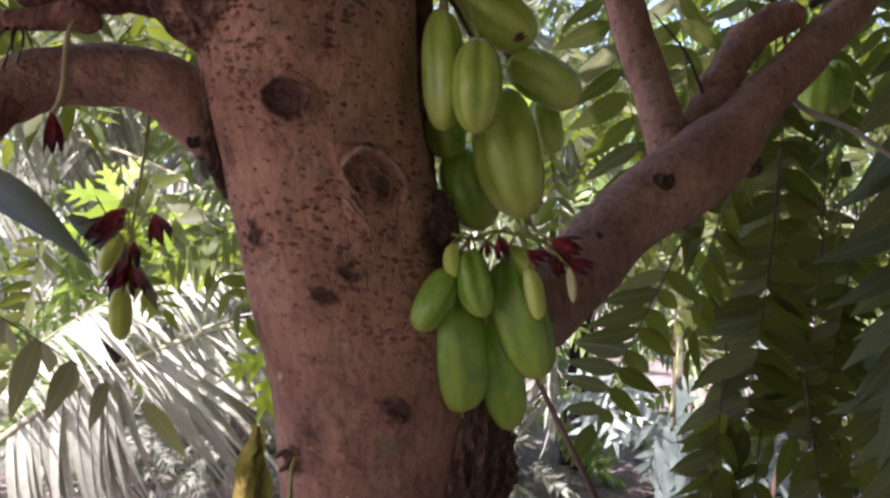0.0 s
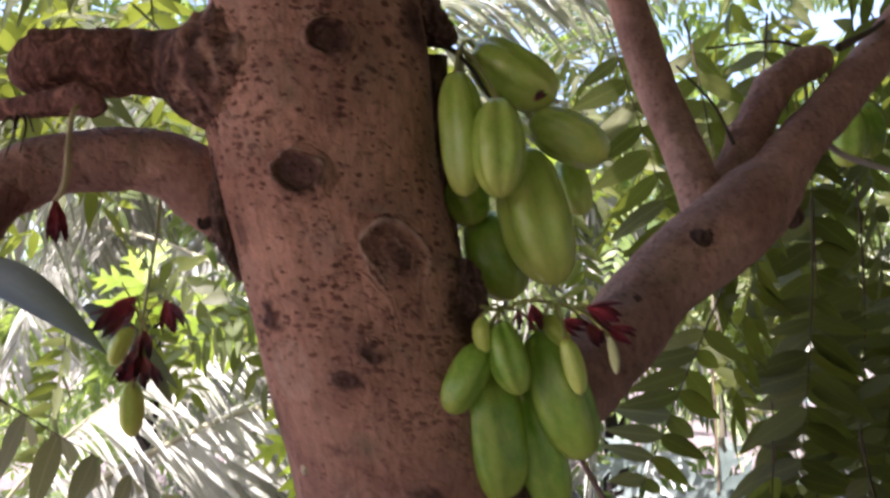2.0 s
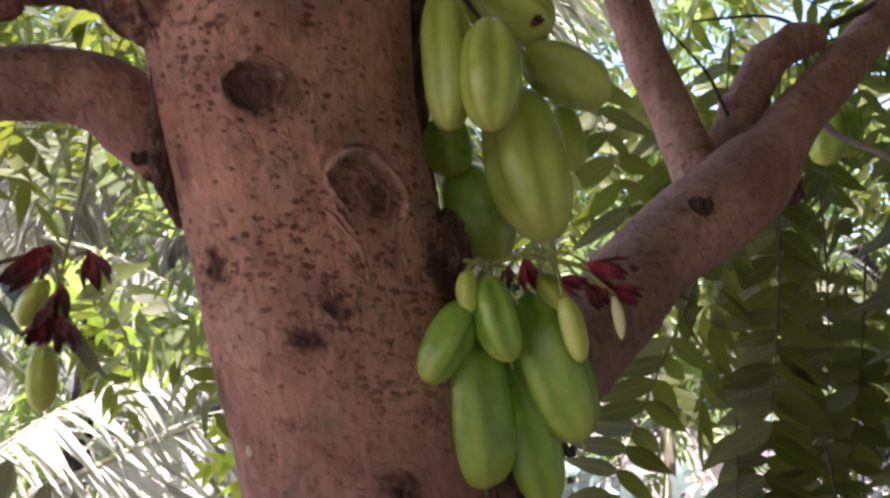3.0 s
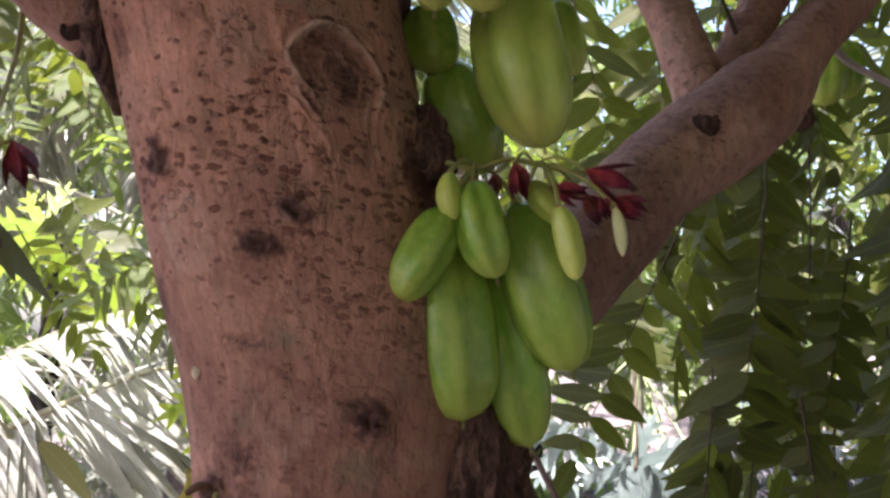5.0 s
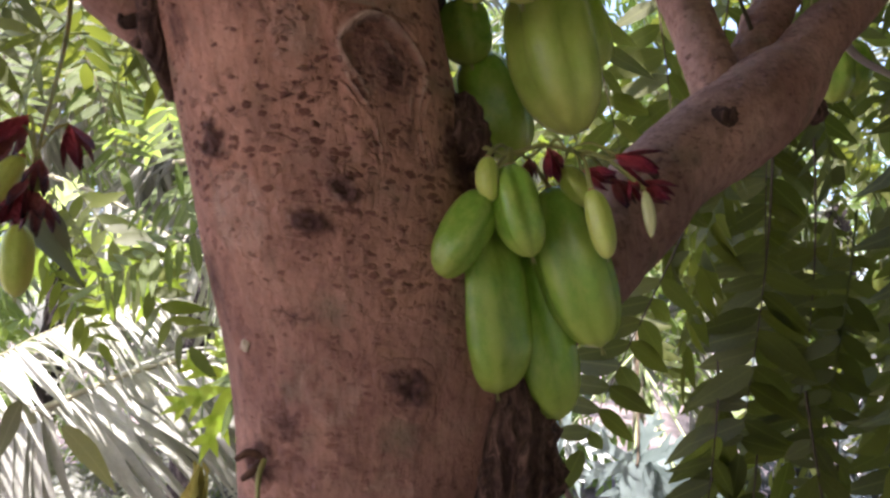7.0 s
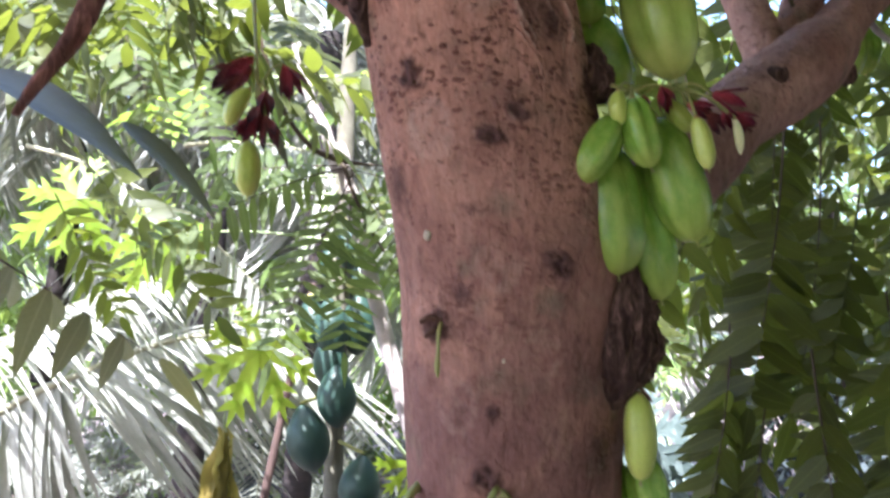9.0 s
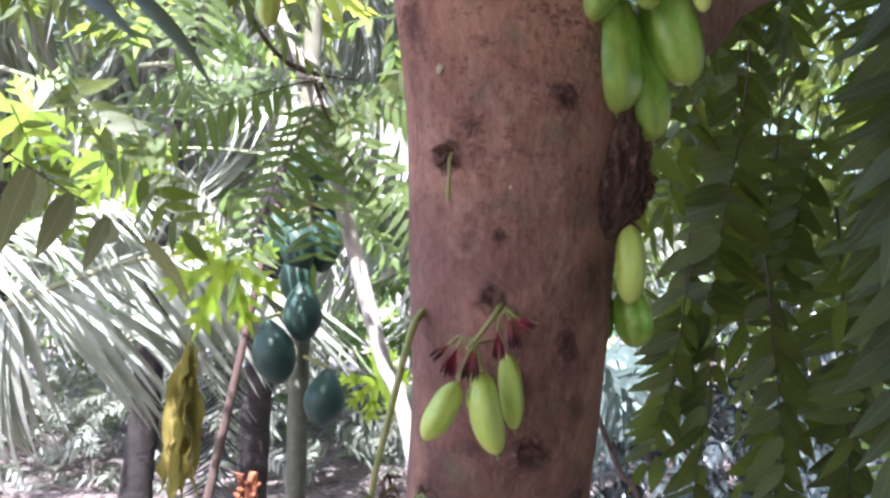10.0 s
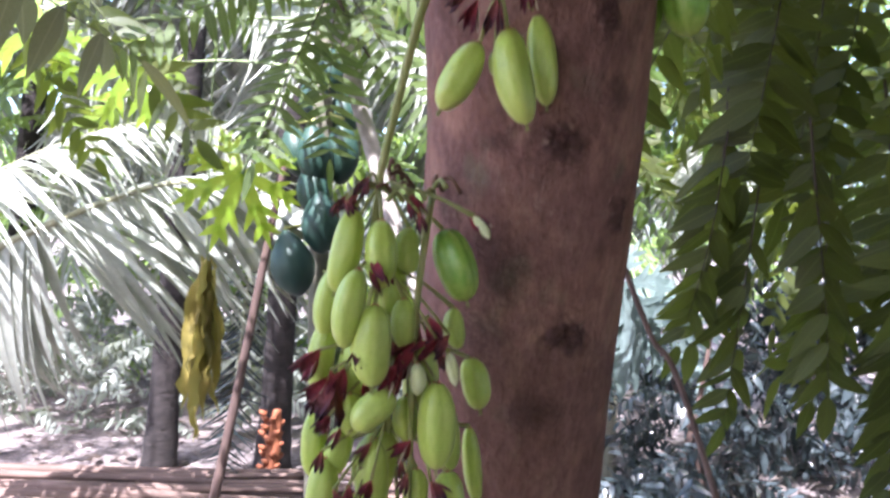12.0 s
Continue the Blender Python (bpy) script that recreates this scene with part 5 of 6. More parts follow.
FRONDS = [mesh_from("frond", *frond_data(k, droop=d, hang=h), GLARE_PALM_LEAF) for k, (d, h) in enumerate(((0.7, 0.5), (1.0, 0.9), (0.5, 0.4), (1.25, 1.2)))]


def ringed_trunk(base, top, r0, r1, steps=60, seg=20):
    base, top = Vector(base), Vector(top)
    pts = []
    for i in range(steps):
        s = i / (steps - 1)
        p = base.lerp(top, s)
        ring = 1 + 0.05 * (i % 3 == 0) + 0.25 * math.exp(-s * 14)
        pts.append((*p, (r0 + (r1 - r0) * s) * ring))
    return tube_data(pts, 1, seg, 0.05, 6.0)


def near_frond(palm, at, way, normal, scale, seed, count=44, kinds=PALM_LEAFLETS, **shape):
    stem, poses = frond_data(seed, count=count, parts=True, **shape)
    m = frame_from(at, way, normal, scale)
    ob = put("frond", mesh_from("frond", *stem, PALM_RIB), palm, m)
    for k, p in enumerate(poses):
        put("leaflet", kinds[(k + seed) % 3], ob, m @ p)
    return ob


def coconut_palm(base, height, lean, r0, fronds, seed, label, front=-1.0):
    """A palm with a ringed trunk; front: how far its fronds may turn to -y."""
    palm = thing("coconut_palm", base, label, "palm", "coconut palms")
    top = Vector(base) + Vector((lean[0], lean[1], height))
    put("trunk", mesh_from("trunk", *ringed_trunk(base, top, r0, r0 * 0.8), SHADED_PALM_BARK), palm)
    r = random.Random(seed)
    for k in range(fronds):
        a = 2 * math.pi * (k + r.uniform(-0.3, 0.3)) / fronds
        if math.sin(a) < front:
            a = -a
        way = Vector((math.cos(a), math.sin(a), r.uniform(-0.75, 0.8)))
        put("frond", FRONDS[r.randrange(4)], palm, frame_from(top, way, (0, 0, 1), r.uniform(0.85, 1.15)))
    return palm, top


palm, top = coconut_palm((-1.32, 4.3, 0), 3.0, (0.12, 0.0), 0.075, 16, 1, "slim young coconut palm with sunlit hanging fronds", -0.25)
# the large frond that rises from beside the path, its leaflets bent over towards the trunk
arch = smooth_path([(-2.35, 3.3, 0.45, 0.018), (-2.05, 3.24, 0.8, 0.017), (-1.8, 3.18, 1.0, 0.016), (-1.585, 3.15, 1.141, 0.015), (-1.372, 3.12, 1.242, 0.013), (-1.166, 3.1, 1.333, 0.011), (-0.957, 3.07, 1.395, 0.009), (-0.766, 3.03, 1.4, 0.006), (-0.638, 3.0, 1.36, 0.003)], 10)
frond = put("frond", mesh_from("frond", *tube_data([tuple(p) for p in arch], 1, 8), PALM_RIB), palm)
ra = random.Random(12)
for k in range(150):
    s = 0.2 + 0.8 * k / 149
    at = Vector([float(np.interp(s * (len(arch) - 1), range(len(arch)), arch[:, i])) for i in range(3)])
    size = (0.66 - 0.25 * max(0.0, s - 0.6)) * ra.uniform(0.8, 1.1)
    turn = Vector((ra.uniform(-0.3, 0.15), -0.7, 0.6))
    if k % 7 == 3:
        # leaflets of the far side, that stand up over the rib
        way, size, turn = Vector((ra.uniform(0.3, 0.7), 0.4, ra.uniform(0.1, 0.5))), size * 0.7, Vector((-0.2, -0.5, 0.85))
    elif at.x < -1.42:
        way = Vector((ra.uniform(-0.05, 0.25), ra.uniform(-0.3, 0.1), -1.0))
    else:
        way = Vector((ra.uniform(0.55, 0.85), ra.uniform(-0.35, 0.05), ra.uniform(-0.7, -0.2)))
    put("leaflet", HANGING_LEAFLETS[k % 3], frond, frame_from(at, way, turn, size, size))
near_frond(palm, (-1.3, 3.9, 2.3), (0.55, -0.35, -0.15), (0, -0.2, 1), 0.7, 6, 44, length=2.6, droop=0.5, hang=0.6)
near_frond(palm, (-1.9, 3.6, 2.2), (0.8, -0.1, -0.35), (0, -0.3, 1), 0.65, 7, 44, length=2.6, droop=0.7, hang=0.9)
near_frond(palm, (-2.1, 3.2, 0.95), (0.9, -0.2, 0.7), (-0.3, -0.4, 1), 0.55, 5, 44, length=2.6, droop=0.6, hang=0.7)
near_frond(palm, (-0.7, 3.35, 1.25), (-0.08, -0.05, -1), (0.2, -1, 0), 0.36, 9, 34, SHADED_PALM_LEAFLETS, length=2.6, leaflet=0.36, droop=0.1, hang=0.1)
coconut_palm((-0.75, 4.35, 0), 3.1, (0.05, 0.1), 0.08, 16, 2, "coconut palm with a dark ringed trunk", -0.25)
coconut_palm((-3.4, 7.0, 0), 3.2, (0.2, 0.0), 0.11, 11, 3, "coconut palm among the garden trees")
coconut_palm((0.8, 7.5, 0), 3.4, (0.2, 0.2), 0.11, 11, 4, "coconut palm among the garden trees")
coconut_palm((-1.6, 8.5, 0), 2.6, (-0.2, 0.0), 0.11, 12, 5, "coconut palm among the garden trees")
coconut_palm((3.2, 6.2, 0), 2.6, (-0.2, 0.0), 0.11, 11, 6, "coconut palm among the garden trees")


# ---- papaya trees ----
def papaya_leaf_data(seed, size=0.32):
    """A deeply cut palmate leaf: pointed lobes with side lobes round the end of its stalk."""
    r = random.Random(seed)
    datas = []
    for k in range(7):
        a = radians(-135 + 45 * k)
        m = Matrix.Rotation(a, 4, "Z") @ Matrix.Rotation(radians(r.uniform(2, 14)), 4, "Y")
        l = size * (1.0 - 0.1 * abs(k - 3)) * r.uniform(0.9, 1.08)
        datas.append(moved(blade(l, l * 0.2, 6, 0.1, 0.14, 0.8), m))
        for side in (-1, 1):
            for s in (0.42, 0.66):
                sub = m @ Matrix.Translation((l * s, 0, -0.14 * l * s * s)) @ Matrix.Rotation(side * radians(42), 4, "Z")
                datas.append(moved(blade(l * 0.42 * (1.3 - s), l * 0.11, 4, 0.1, 0.1, 0.7), sub))
    return join(datas)


PAPAYA_LEAVES = [mesh_from("leaf", *papaya_leaf_data(k), PAPAYA_LEAF) for k in range(3)]


SKY_SHEEN_LEAVES = [mesh_from("leaf", *papaya_leaf_data(k + 7), SKY_SHEEN_LEAF) for k in range(3)]


def papaya_fruit_mesh():
    rows, cols = 26, 32
    verts = []
    for i in range(rows):
        s = i / (rows - 1)
        r = 0.5 * math.sin(math.pi * min(1, 0.01 + 0.98 * s ** 1.15)) ** 0.62
        for j in range(cols):
            a = 2 * math.pi * j / cols
            k = r * (1 + 0.008 * math.cos(5 * a))
            verts.append((math.cos(a) * k, math.sin(a) * k, -s))
    return mesh_from("fruit", verts, grid_quads(rows, cols), PAPAYA_SKIN)


PAPAYA_FRUIT = papaya_fruit_mesh()


def papaya_leaf(tree, foot, tip, scale, pick, normal=(0, -0.6, 0.8), hang=None, blades=PAPAYA_LEAVES, thick=0.006):
    foot, tip = Vector(foot), Vector(tip)
    mid = (foot + tip) / 2 + Vector((0, 0, 0.02))
    ob = put("petiole", mesh_from("petiole", *tube_data([(*foot, thick * 1.3), (*mid, thick), (*tip, thick * 0.7)], 6, 8), PALE_STALK), tree)
    put("blade", blades[pick % 3], ob, frame_from(tip, hang or tip - foot, normal, scale))


def crumpled(data, seed):
    v, q = data
    return v + np.array([[0.02 * noise.noise(Vector(p) * 22 + Vector((seed, a, 0))) for a in (0, 7, 13)] for p in v]), q


papaya = thing("papaya_tree", (-0.34, 2.45, 0), "papaya tree hung with dark green unripe fruits", "tree")
put("trunk", mesh_from("trunk", *tube_data([(-0.34, 2.45, -0.05, 0.036), (-0.335, 2.45, 0.6, 0.03), (-0.35, 2.45, 1.3, 0.028), (-0.36, 2.45, 2.1, 0.026), (-0.36, 2.45, 2.4, 0.02)], 8, 18, 0.06, 14), PAPAYA_BARK), papaya)
for at, wide, high in (((-0.34, 2.32, 1.345), 0.108, 0.17), ((-0.425, 2.30, 1.235), 0.118, 0.18), ((-0.255, 2.36, 1.1), 0.115, 0.165), ((-0.438, 2.4, 1.53), 0.09, 0.15), ((-0.373, 2.35, 1.53), 0.1, 0.17), ((-0.29, 2.4, 1.55), 0.1, 0.18), ((-0.37, 2.36, 1.43), 0.1, 0.16), ((-0.3, 2.5, 1.66), 0.09, 0.16), ((-0.4, 2.5, 1.7), 0.09, 0.15), ((-0.33, 2.36, 1.74), 0.08, 0.13)):
    ob = put("fruit", PAPAYA_FRUIT, papaya, Matrix.Translation(at) @ Matrix.Rotation(at[0] * 2 + 0.6, 4, "Y") @ Matrix.Diagonal((wide, wide, high, 1)))
    stalk(papaya, [(-0.352, 2.45, at[2] + 0.03, 0.006), (*(Vector(at) + Vector((0, 0, 0.004))), 0.005)], STALK, "fruit_stalk", 3)
papaya_leaf(papaya, (-0.36, 2.45, 1.9), (-0.54, 2.28, 1.38), 0.74, 0, (0.2, -1, 0.3))
papaya_leaf(papaya, (-0.36, 2.45, 1.84), (-1.208, 2.600, 1.819), 0.8, 1, (0.2, -1, 0.35), (-0.8, -0.2, -0.5), thick=0.004)
papaya_leaf(papaya, (-0.36, 2.45, 1.7), (-0.934, 2.600, 1.716), 0.75, 2, (0.1, -1, 0.4), (-0.5, -0.2, -0.8), thick=0.004)
papaya_leaf(papaya, (-0.36, 2.45, 2.2), (-0.85, 2.5, 2.15), 1.0, 1)
papaya_leaf(papaya, (-0.36, 2.45, 2.2), (0.1, 2.6, 2.2), 1.0, 2)
papaya_leaf(papaya, (-0.36, 2.45, 2.3), (-0.4, 3.0, 2.4), 1.0, 1)
papaya_leaf(papaya, (-0.36, 2.45, 1.3), (-0.12, 2.55, 1.05), 0.55, 2, (0, -1, 0.4))

papaya_b = thing("papaya_tree", (1.0, 4.2, 0), "young papaya tree with drooping grey-green leaves", "tree")
put("trunk", mesh_from("trunk", *tube_data([(1.0, 4.2, -0.05, 0.04), (0.98, 4.2, 1.0, 0.03), (1.0, 4.2, 1.9, 0.024)], 8, 16, 0.06, 14), PAPAYA_BARK), papaya_b)
for k, (tip, normal) in enumerate((((0.93, 3.6, 1.05), (-0.3, -1, 0.35)), ((1.2, 3.7, 0.85), (0.3, -1, 0.3)), ((0.6, 4.0, 1.1), (-0.5, -0.8, 0.5)), ((1.5, 4.1, 1.4), (0.4, -0.6, 0.6)), ((1.0, 4.6, 1.7), (0, 0.3, 1)), ((0.5, 4.5, 1.6), (-0.3, 0.2, 1)))):
    papaya_leaf(papaya_b, (1.0, 4.2, 1.3 + 0.1 * k), tip, 1.1, k, normal, None, SKY_SHEEN_LEAVES)
papaya_leaf(papaya_b, (1.0, 4.2, 1.5), (0.74, 3.3, 1.06), 1.0, 1, (-0.3, -1, 0.15), (0.35, -0.15, -1), SKY_SHEEN_LEAVES)
papaya_leaf(papaya_b, (1.0, 4.2, 1.4), (0.92, 3.35, 0.98), 1.05, 2, (0.3, -1, 0.2), (0.25, -0.1, -1), SKY_SHEEN_LEAVES)

petiole = put("petiole", mesh_from("petiole", *tube_data([(1.0, 4.2, 1.7, 0.009), (0.85, 3.7, 1.6, 0.007), (0.735, 3.22, 1.12, 0.005), (0.72, 3.2, 1.06, 0.004)], 6, 8), RACHIS), papaya_b)
for k, (dx, dy, long) in enumerate(((-0.1, 0.0, 0.36), (0.06, -0.05, 0.44), (0.22, 0.0, 0.42), (0.38, 0.06, 0.34), (0.14, 0.12, 0.4))):
    put("lobe", mesh_from("lobe", *crumpled(blade(long, long * 0.27, 12, 0.3, 0.06, 0.8), k), SKY_SHEEN_LEAF), petiole, frame_from((0.715 + 0.012 * k, 3.2, 1.07), (dx, dy, -1), (0.25 * (k - 2), -1, 0.15)))

# the pale bare stem that crosses behind the trunk, forked at its top
stem = thing("sapling", (0.12, 1.95, 0), "pale grey bare sapling that leans and forks", "tree")
put("trunk", mesh_from("trunk", *tube_data([(0.19, 1.9, -0.03, 0.02), (-0.03, 1.92, 0.972, 0.018), (-0.106, 1.95, 1.174, 0.0185), (-0.17, 1.98, 1.37, 0.019), (-0.228, 2.02, 1.55, 0.02), (-0.312, 2.03, 1.84, 0.021), (-0.335, 2.03, 1.89, 0.02)], 10, 18, 0.07, 18), PALE_STEM), stem)
put("branch", mesh_from("branch", *tube_data([(-0.325, 2.0, 1.82, 0.016), (-0.36, 2.02, 1.92, 0.014), (-0.41, 2.05, 2.02, 0.013), (-0.5, 2.1, 2.3, 0.01)], 8, 12, 0.08, 20), PALE_STEM), stem)
twigs = thing("twig", (-0.323, 1.95, 1.836), "dark crooked leafy twig of the bilimbi tree", "twig")
put("stem", mesh_from("stem", *tube_data([(-0.5, 1.85, 2.1, 0.006), (-0.45, 1.88, 1.95, 0.006), (-0.38, 1.92, 1.86, 0.006), (-0.31, 1.95, 1.836, 0.008), (-0.27, 1.95, 1.83, 0.004), (-0.2, 1.97, 1.83, 0.002)], 6, 8, 0.15, 60), RACHIS), twigs)
put("stem", mesh_from("stem", *tube_data([(-0.31, 1.95, 1.836, 0.006), (-0.25, 1.95, 1.7, 0.004), (-0.18, 1.95, 1.6, 0.003), (-0.1, 1.97, 1.5, 0.002)], 6, 8, 0.15, 60), RACHIS), twigs)

# leaning stick
tagged(put("stick", mesh_from("stick", *tube_data([(-0.78, 2.9, -0.02, 0.019), (-0.668, 2.9, 0.61, 0.016), (-0.547, 2.9, 1.339, 0.0125), (-0.5, 2.92, 1.6, 0.01)], 10, 14, 0.08, 14), STICK_WOOD)), "weathered brown stick leaning in the ground", "stick")

# withered hanging leaf
withered = thing("withered_leaf", (-0.65, 2.4, 1.2), "withered papaya leaf hanging olive and brown", "leaf")
rw = random.Random(3)


put("petiole", mesh_from("petiole", *tube_data([(-0.36, 2.45, 1.9, 0.004), (-0.55, 2.42, 1.86, 0.003), (-0.645, 2.4, 1.72, 0.0028), (-0.655, 2.4, 1.4, 0.0028), (-0.652, 2.4, 1.15, 0.003)], 6, 8), PALE_STALK), withered)
for k in range(14):
    a = rw.uniform(0, 2 * math.pi)
    way = Vector((math.cos(a) * 0.11, math.sin(a) * 0.11, -1))
    l = rw.uniform(0.2, 0.44)
    put("lobe", mesh_from("lobe", *crumpled(blade(l, l * 0.14, 14, 0.9, rw.uniform(-0.1, 0.1), 0.9), k), YELLOW_LEAF), withered, frame_from((-0.652 + rw.uniform(-0.02, 0.02), 2.4 + rw.uniform(-0.02, 0.02), 1.16 - rw.uniform(0, 0.1)), way, (math.sin(a), math.cos(a), 0)))

# orange fibrous spathe at the foot of a palm
spathe = thing("palm_flower_stalk", (-0.72, 4.05, 0), "dry orange-brown palm flower stalk", "plant")
put("stem", mesh_from("stem", *tube_data([(-0.72, 4.05, 0, 0.03), (-0.7, 4.05, 0.22, 0.035), (-0.69, 4.05, 0.38, 0.02)], 6, 10, 0.2, 30), ORANGE_FIBRE), spathe)
for k in range(26):
    z = 0.04 + 0.33 * k / 26
    a = k * 2.4
    put("nodule", mesh_from("nodule", *tube_data([(-0.715 + 0.03 * math.cos(a), 4.05 + 0.03 * math.sin(a), z, 0.018), (-0.715 + 0.062 * math.cos(a), 4.05 + 0.062 * math.sin(a), z + 0.02, 0.008)], 2, 7, 0.2, 40), ORANGE_FIBRE), spathe)

# ---- pile of dry palm ribs on the ground ----
rp = random.Random(9)
for k in range(26):
    y, z = 3.55 + rp.uniform(0, 0.5), 0.03 + rp.uniform(0, 0.09)
    x0, x1 = rp.uniform(-3.2, -1.6), rp.uniform(-0.6, 0.5)
    zz = z + rp.uniform(-0.03, 0.03)
    me = mesh_from("palm_rib", *tube_data([(x0, y, max(0.02, z), 0.024), ((x0 + x1) / 2, y + rp.uniform(-0.05, 0.05), max(0.02, (z + zz) / 2 + rp.uniform(-0.02, 0.02)), 0.018), (x1, y + rp.uniform(-0.1, 0.1), max(0.015, zz), 0.01)], 6, 8, 0.1, 8), DRY_RIB)
    tagged(put("palm_rib", me), "dry fallen palm rib stacked on the ground", "palm rib", "pile of palm ribs")

# ---- undergrowth, litter and the woods behind ----
rb = random.Random(31)
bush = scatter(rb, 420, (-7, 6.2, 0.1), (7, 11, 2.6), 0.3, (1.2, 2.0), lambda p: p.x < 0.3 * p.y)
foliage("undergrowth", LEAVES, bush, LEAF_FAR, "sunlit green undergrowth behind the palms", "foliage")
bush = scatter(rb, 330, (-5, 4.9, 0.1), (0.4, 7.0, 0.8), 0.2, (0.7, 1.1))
foliage("undergrowth", LEAVES, bush, PALE_LEAF, "sunlit bushes behind the palms, paled for glare", "foliage")
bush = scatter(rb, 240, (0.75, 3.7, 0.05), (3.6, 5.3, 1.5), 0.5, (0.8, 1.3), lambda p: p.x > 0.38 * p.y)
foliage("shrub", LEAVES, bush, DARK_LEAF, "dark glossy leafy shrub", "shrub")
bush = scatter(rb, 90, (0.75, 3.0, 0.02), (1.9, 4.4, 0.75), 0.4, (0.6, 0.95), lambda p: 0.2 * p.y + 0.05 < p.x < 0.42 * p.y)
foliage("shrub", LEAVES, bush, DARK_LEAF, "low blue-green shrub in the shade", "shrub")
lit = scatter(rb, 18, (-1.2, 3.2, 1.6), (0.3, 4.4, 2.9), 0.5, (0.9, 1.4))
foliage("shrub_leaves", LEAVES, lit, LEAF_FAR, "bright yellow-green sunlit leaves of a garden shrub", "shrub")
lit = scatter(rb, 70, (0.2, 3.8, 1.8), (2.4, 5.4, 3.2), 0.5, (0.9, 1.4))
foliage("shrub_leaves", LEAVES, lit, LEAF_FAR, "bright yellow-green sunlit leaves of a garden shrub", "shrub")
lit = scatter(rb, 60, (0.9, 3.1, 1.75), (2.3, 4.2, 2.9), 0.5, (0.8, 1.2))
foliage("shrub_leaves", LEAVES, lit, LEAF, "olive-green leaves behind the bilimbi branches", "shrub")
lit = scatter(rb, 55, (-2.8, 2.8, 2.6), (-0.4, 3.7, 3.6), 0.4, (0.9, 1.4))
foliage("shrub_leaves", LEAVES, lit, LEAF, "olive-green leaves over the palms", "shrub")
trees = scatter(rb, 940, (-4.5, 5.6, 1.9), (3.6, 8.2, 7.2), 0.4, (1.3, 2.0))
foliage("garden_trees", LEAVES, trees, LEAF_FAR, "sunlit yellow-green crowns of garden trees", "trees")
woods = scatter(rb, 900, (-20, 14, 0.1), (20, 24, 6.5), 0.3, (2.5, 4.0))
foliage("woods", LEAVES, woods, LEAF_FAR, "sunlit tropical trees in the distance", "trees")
litter = []
lit_leaf = blade(0.09, 0.035, 4, 0.3, 0.2, 0.7)
for k in range(3500):
    x, y = rb.uniform(-5, 4), rb.uniform(2.5, 9)
    a = rb.uniform(0, 6.28)
    litter.append(moved(lit_leaf, frame_from((x, y, 0.02 + 0.05 * noise.noise(Vector((x * 0.5, y * 0.5, 0)))), (math.cos(a), math.sin(a), rb.uniform(-0.1, 0.25)), (rb.uniform(-0.4, 0.4), rb.uniform(-0.4, 0.4), 1), rb.uniform(0.6, 1.5))))
tagged(put("leaf_litter", mesh_from("leaf_litter", *join(litter), DRY_LEAF)), "dry brown leaves scattered over the ground", "leaf litter", kind="stuff")

# ---- small things near the trunk ----
back = thing("fruit_cluster", (0.41, 1.05, 1.9), "green bilimbi fruits hanging behind the branch", "fruit", GROUP)
stalk(back, [(0.4, 0.87, 1.89, 0.0018), (0.41, 1.0, 1.87, 0.0015), (0.408, 1.045, 1.84, 0.0014)])
for k, (top, tip, r) in enumerate((((0.408, 1.045, 1.838), (0.404, 1.045, 1.765), 0.021), ((0.432, 1.06, 1.845), (0.437, 1.06, 1.778), 0.018))):
    fruit(back, top, tip, r, 0, k)
    link_stalk(back, (0.41, 1.045, 1.85), top)
lone = thing("fruit_cluster", (1.05, 2.1, 1.75), "single pale yellow-green bilimbi fruit among leaves", "fruit", GROUP)
fruit(lone, (1.04, 2.1, 1.7), (1.037, 2.098, 1.64), 0.02, 1, 0)
stalk(lone, [(1.06, 2.12, 1.85, 0.002), (1.045, 2.105, 1.76, 0.0018), (1.04, 2.1, 1.699, 0.0018)])

strings = thing("flower_stalk", (0.28, 0.8, 1.796), "dry bare flower stalks hanging under a branch stub", "flower stalk")
for k in range(7):
    x = 0.262 + 0.005 * k
    stalk(strings, [(x, 0.795, 1.79, 0.0011), (x + 0.002 * (k - 3), 0.79, 1.776, 0.0009), (x + 0.003 * (k - 3), 0.788, 1.752 + 0.005 * (k % 3), 0.0008)], (DRY, STALK, PALE_STEM)[k % 3], "stalk", 4)
strings = thing("flower_stalk", (-0.235, 0.5, 1.684), "dry bare flower stalks hanging under a twig", "flower stalk")
for dx, bend, long in ((-0.009, -0.003, 0.02), (-0.004, 0.002, 0.027), (0.001, -0.001, 0.018), (0.004, 0.004, 0.024), (0.011, 0.002, 0.013)):
    stalk(strings, [(-0.235 + 0.2 * dx, 0.499, 1.684, 0.001), (-0.235 + 0.5 * dx + bend, 0.496, 1.684 - 0.4 * long, 0.0007), (-0.235 + dx, 0.495, 1.684 - long, 0.0005)], RACHIS, "stalk", 4)

p, out = skin(1.446, -41)
remnant = thing("flower_stalk", p, "withered flower stalk stub on the trunk", "flower stalk")
stalk(remnant, [(*p, 0.0016), (*(p + out * 0.005 + Vector((0.002, 0, -0.007))), 0.0012), (*(p + out * 0.007 + Vector((0.0035, 0, -0.016))), 0.001), (*(p + out * 0.0065 + Vector((0.003, 0, -0.024))), 0.0016), (*(p + out * 0.006 + Vector((0.003, 0, -0.03))), 0.0008)], STALK)
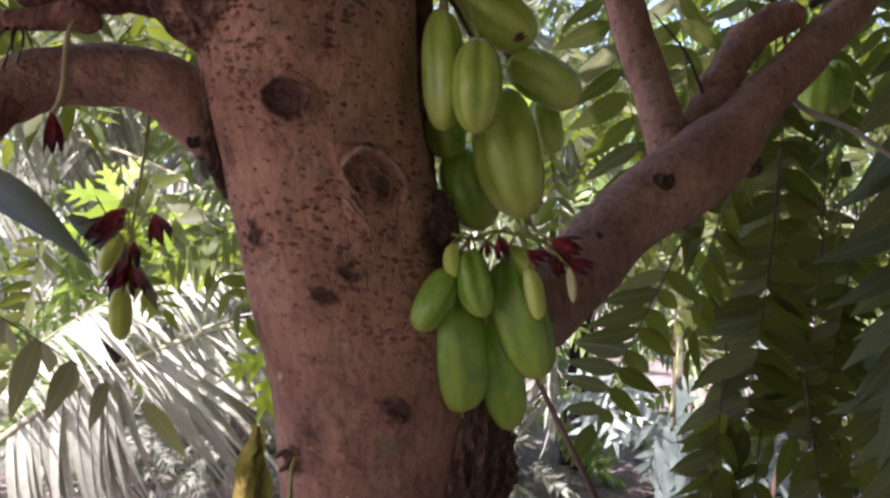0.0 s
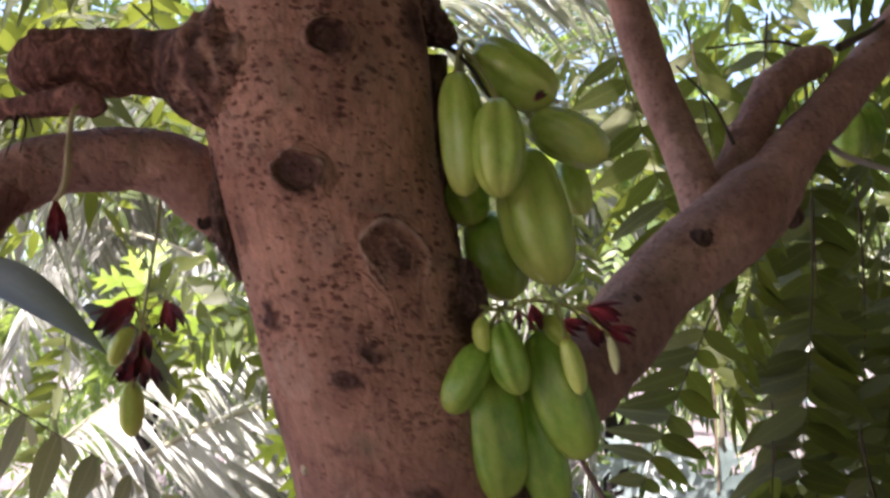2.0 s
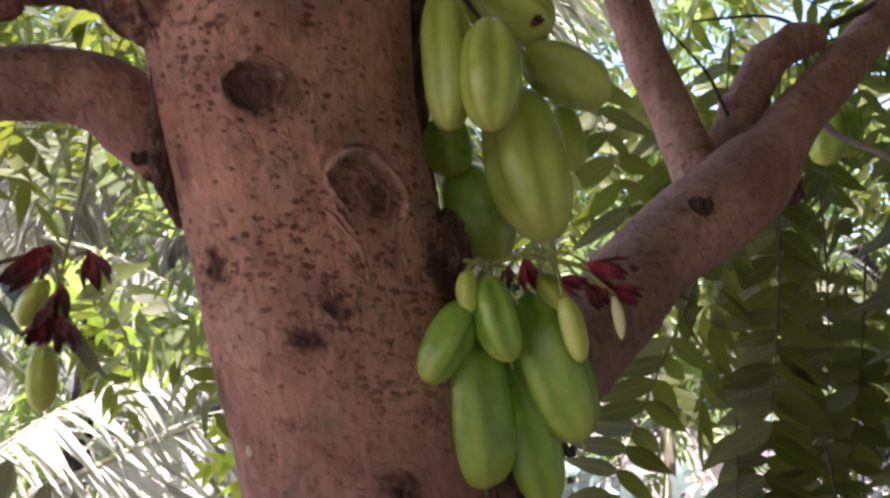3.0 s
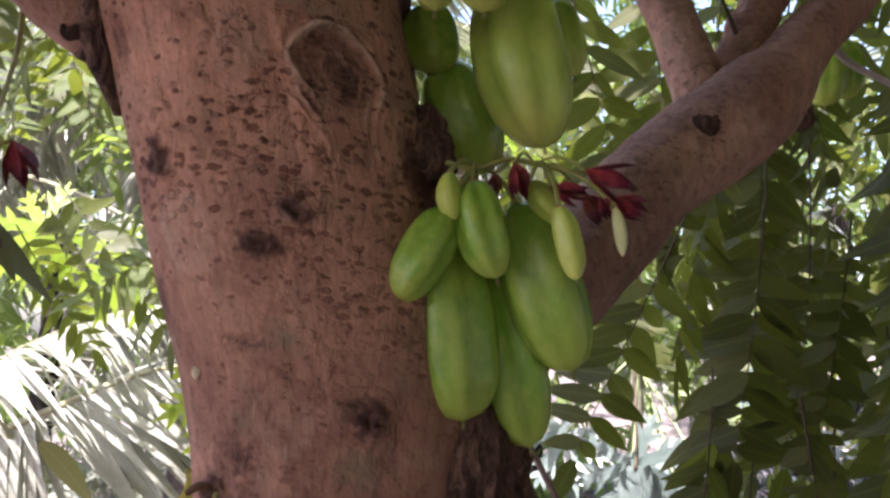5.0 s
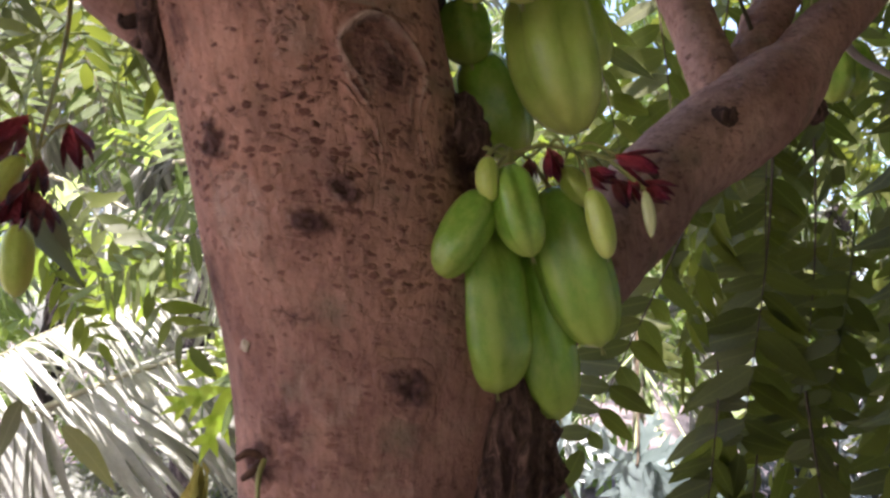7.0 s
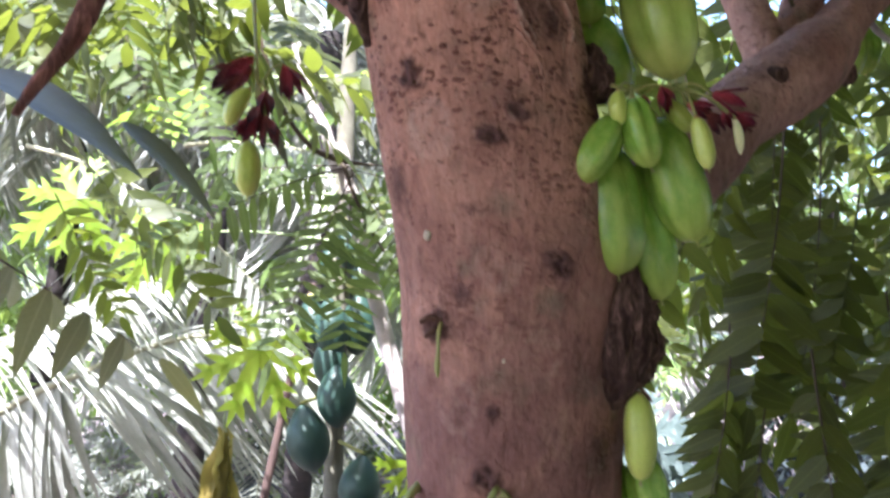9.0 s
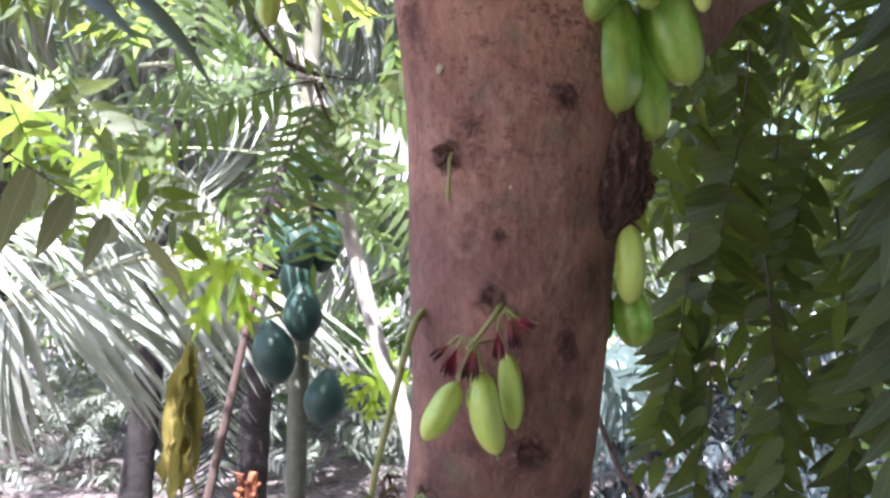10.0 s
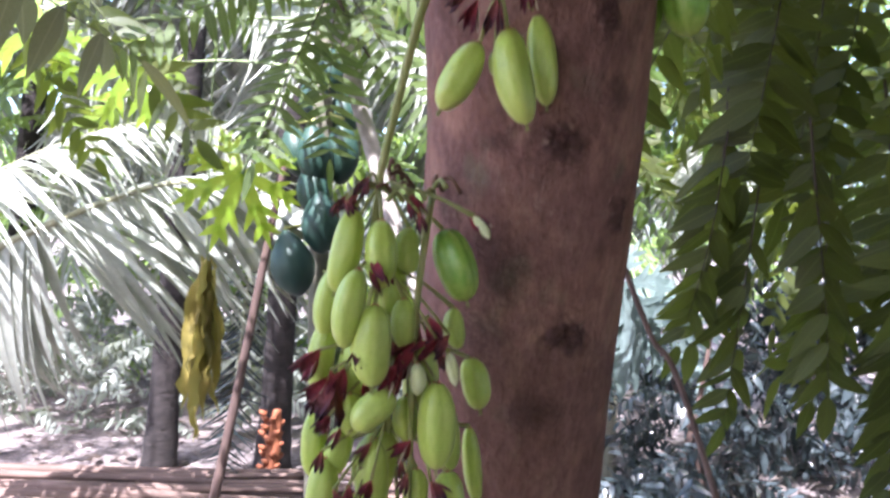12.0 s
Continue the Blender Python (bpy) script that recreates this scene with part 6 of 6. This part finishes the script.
for dx, dz in ((-0.009, 0.002), (0.007, 0.003), (-0.006, -0.006)):
    stalk(remnant, [(*p, 0.0016), (*(p + out * 0.003 + Vector((dx * 0.5, 0, dz))), 0.0018), (*(p + out * 0.004 + Vector((dx, 0, dz - 0.003))), 0.0012)], DRY)

for at, way, normal, size, wide in (((-0.483, 0.790, 1.649), (0.145, -0.020, -0.057), (0.35, -0.6, 0.75), 0.165, 0.3), ((-0.352, 0.772, 1.603), (0.087, 0.018, -0.060), (0.3, -0.6, 0.75), 0.108, 0.26), ((-0.186, 0.556, 1.55), (0.6, 0.0, -0.75), (0.3, -0.6, 0.7), 0.026, 0.32)):
    put("leaf", mesh_from("leaf", *blade(size, size * wide, 10, 0.25, 0.22, 0.75), SHADED_LEAF), TREE, frame_from(at, way, normal))

stems = thing("dead_stems", (1.2, 3.5, 0.0), "dark purple-brown dead stems leaning in the shade", "plant")
for x0, x1, y, z in ((1.0, 1.25, 3.5, 0.9), (1.3, 1.05, 3.6, 0.8)):
    put("stem", mesh_from("stem", *tube_data([(x0, y, -0.02, 0.018), ((x0 + x1) / 2 + 0.03, y, z / 2, 0.014), (x1, y + 0.05, z, 0.008)], 8, 9, 0.1, 14), STICK_WOOD), stems)

twig = thing("leaning_stem", (0.75, 1.42, 0.0), "thin leaning reddish-brown stem behind the trunk", "stem")
put("stem", mesh_from("stem", *tube_data([(0.75, 1.42, -0.02, 0.007), (0.5, 1.38, 0.55, 0.006), (0.317, 1.33, 1.006, 0.0046), (0.265, 1.33, 1.09, 0.0045), (0.193, 1.32, 1.245, 0.0045), (0.121, 1.32, 1.38, 0.0045), (0.06, 1.3, 1.5, 0.005), (0.03, 1.29, 1.56, 0.003)], 10, 14, 0.07, 24), DRY_RIB), twig)
limb("twig", [(0.262, 0.76, 1.73, 0.003), (0.292, 0.78, 1.714, 0.0026), (0.339, 0.8, 1.702, 0.0024), (0.38, 0.81, 1.679, 0.002), (0.47, 0.84, 1.63, 0.0014)], 0.1, 10, PALE_STEM)
for x, y, z, r in ((0.15, 0.666, 1.625, 0.008), (0.226, 0.716, 1.652, 0.009), (0.241, 0.728, 1.703, 0.006), (0.1, 0.638, 1.585, 0.006)):
    lump([(x - 0.4 * r, y + 0.3 * r, z + 0.5 * r, r * 0.7), (x, y, z, r), (x + 0.4 * r, y + 0.3 * r, z - 0.5 * r, r * 0.7)], 0.35, "branch_knot")
for z, degrees, size in ((1.493, -45, 0.0035), (1.426, -11, 0.0012), (1.33, -30, 0.0012)):
    p, out = skin(z, degrees)
    flake = tagged(put("lichen_flake", mesh_from("lichen_flake", *tube_data([(*(p - out * 0.0004), size), (*(p + out * 0.0008), size * 0.7)], 2, 9, 0.3, 600), PETAL_WHITE)), "small pale flake stuck to the bark", "lichen")
for k in range(9):
    a = Vector((0.02 + rng.uniform(-0.012, 0.008), 0.583 + rng.uniform(-0.012, 0.006), 1.417 + rng.uniform(-0.01, 0.008)))
    b = a + Vector((rng.uniform(-0.01, 0.01), rng.uniform(-0.012, 0.0), rng.uniform(-0.014, 0.006)))
    stalk(side, [(*a, 0.0012), (*((a + b) / 2), 0.0014), (*b, 0.0016)], (DRY, RACHIS)[k % 2], "dry_stalk", 3)
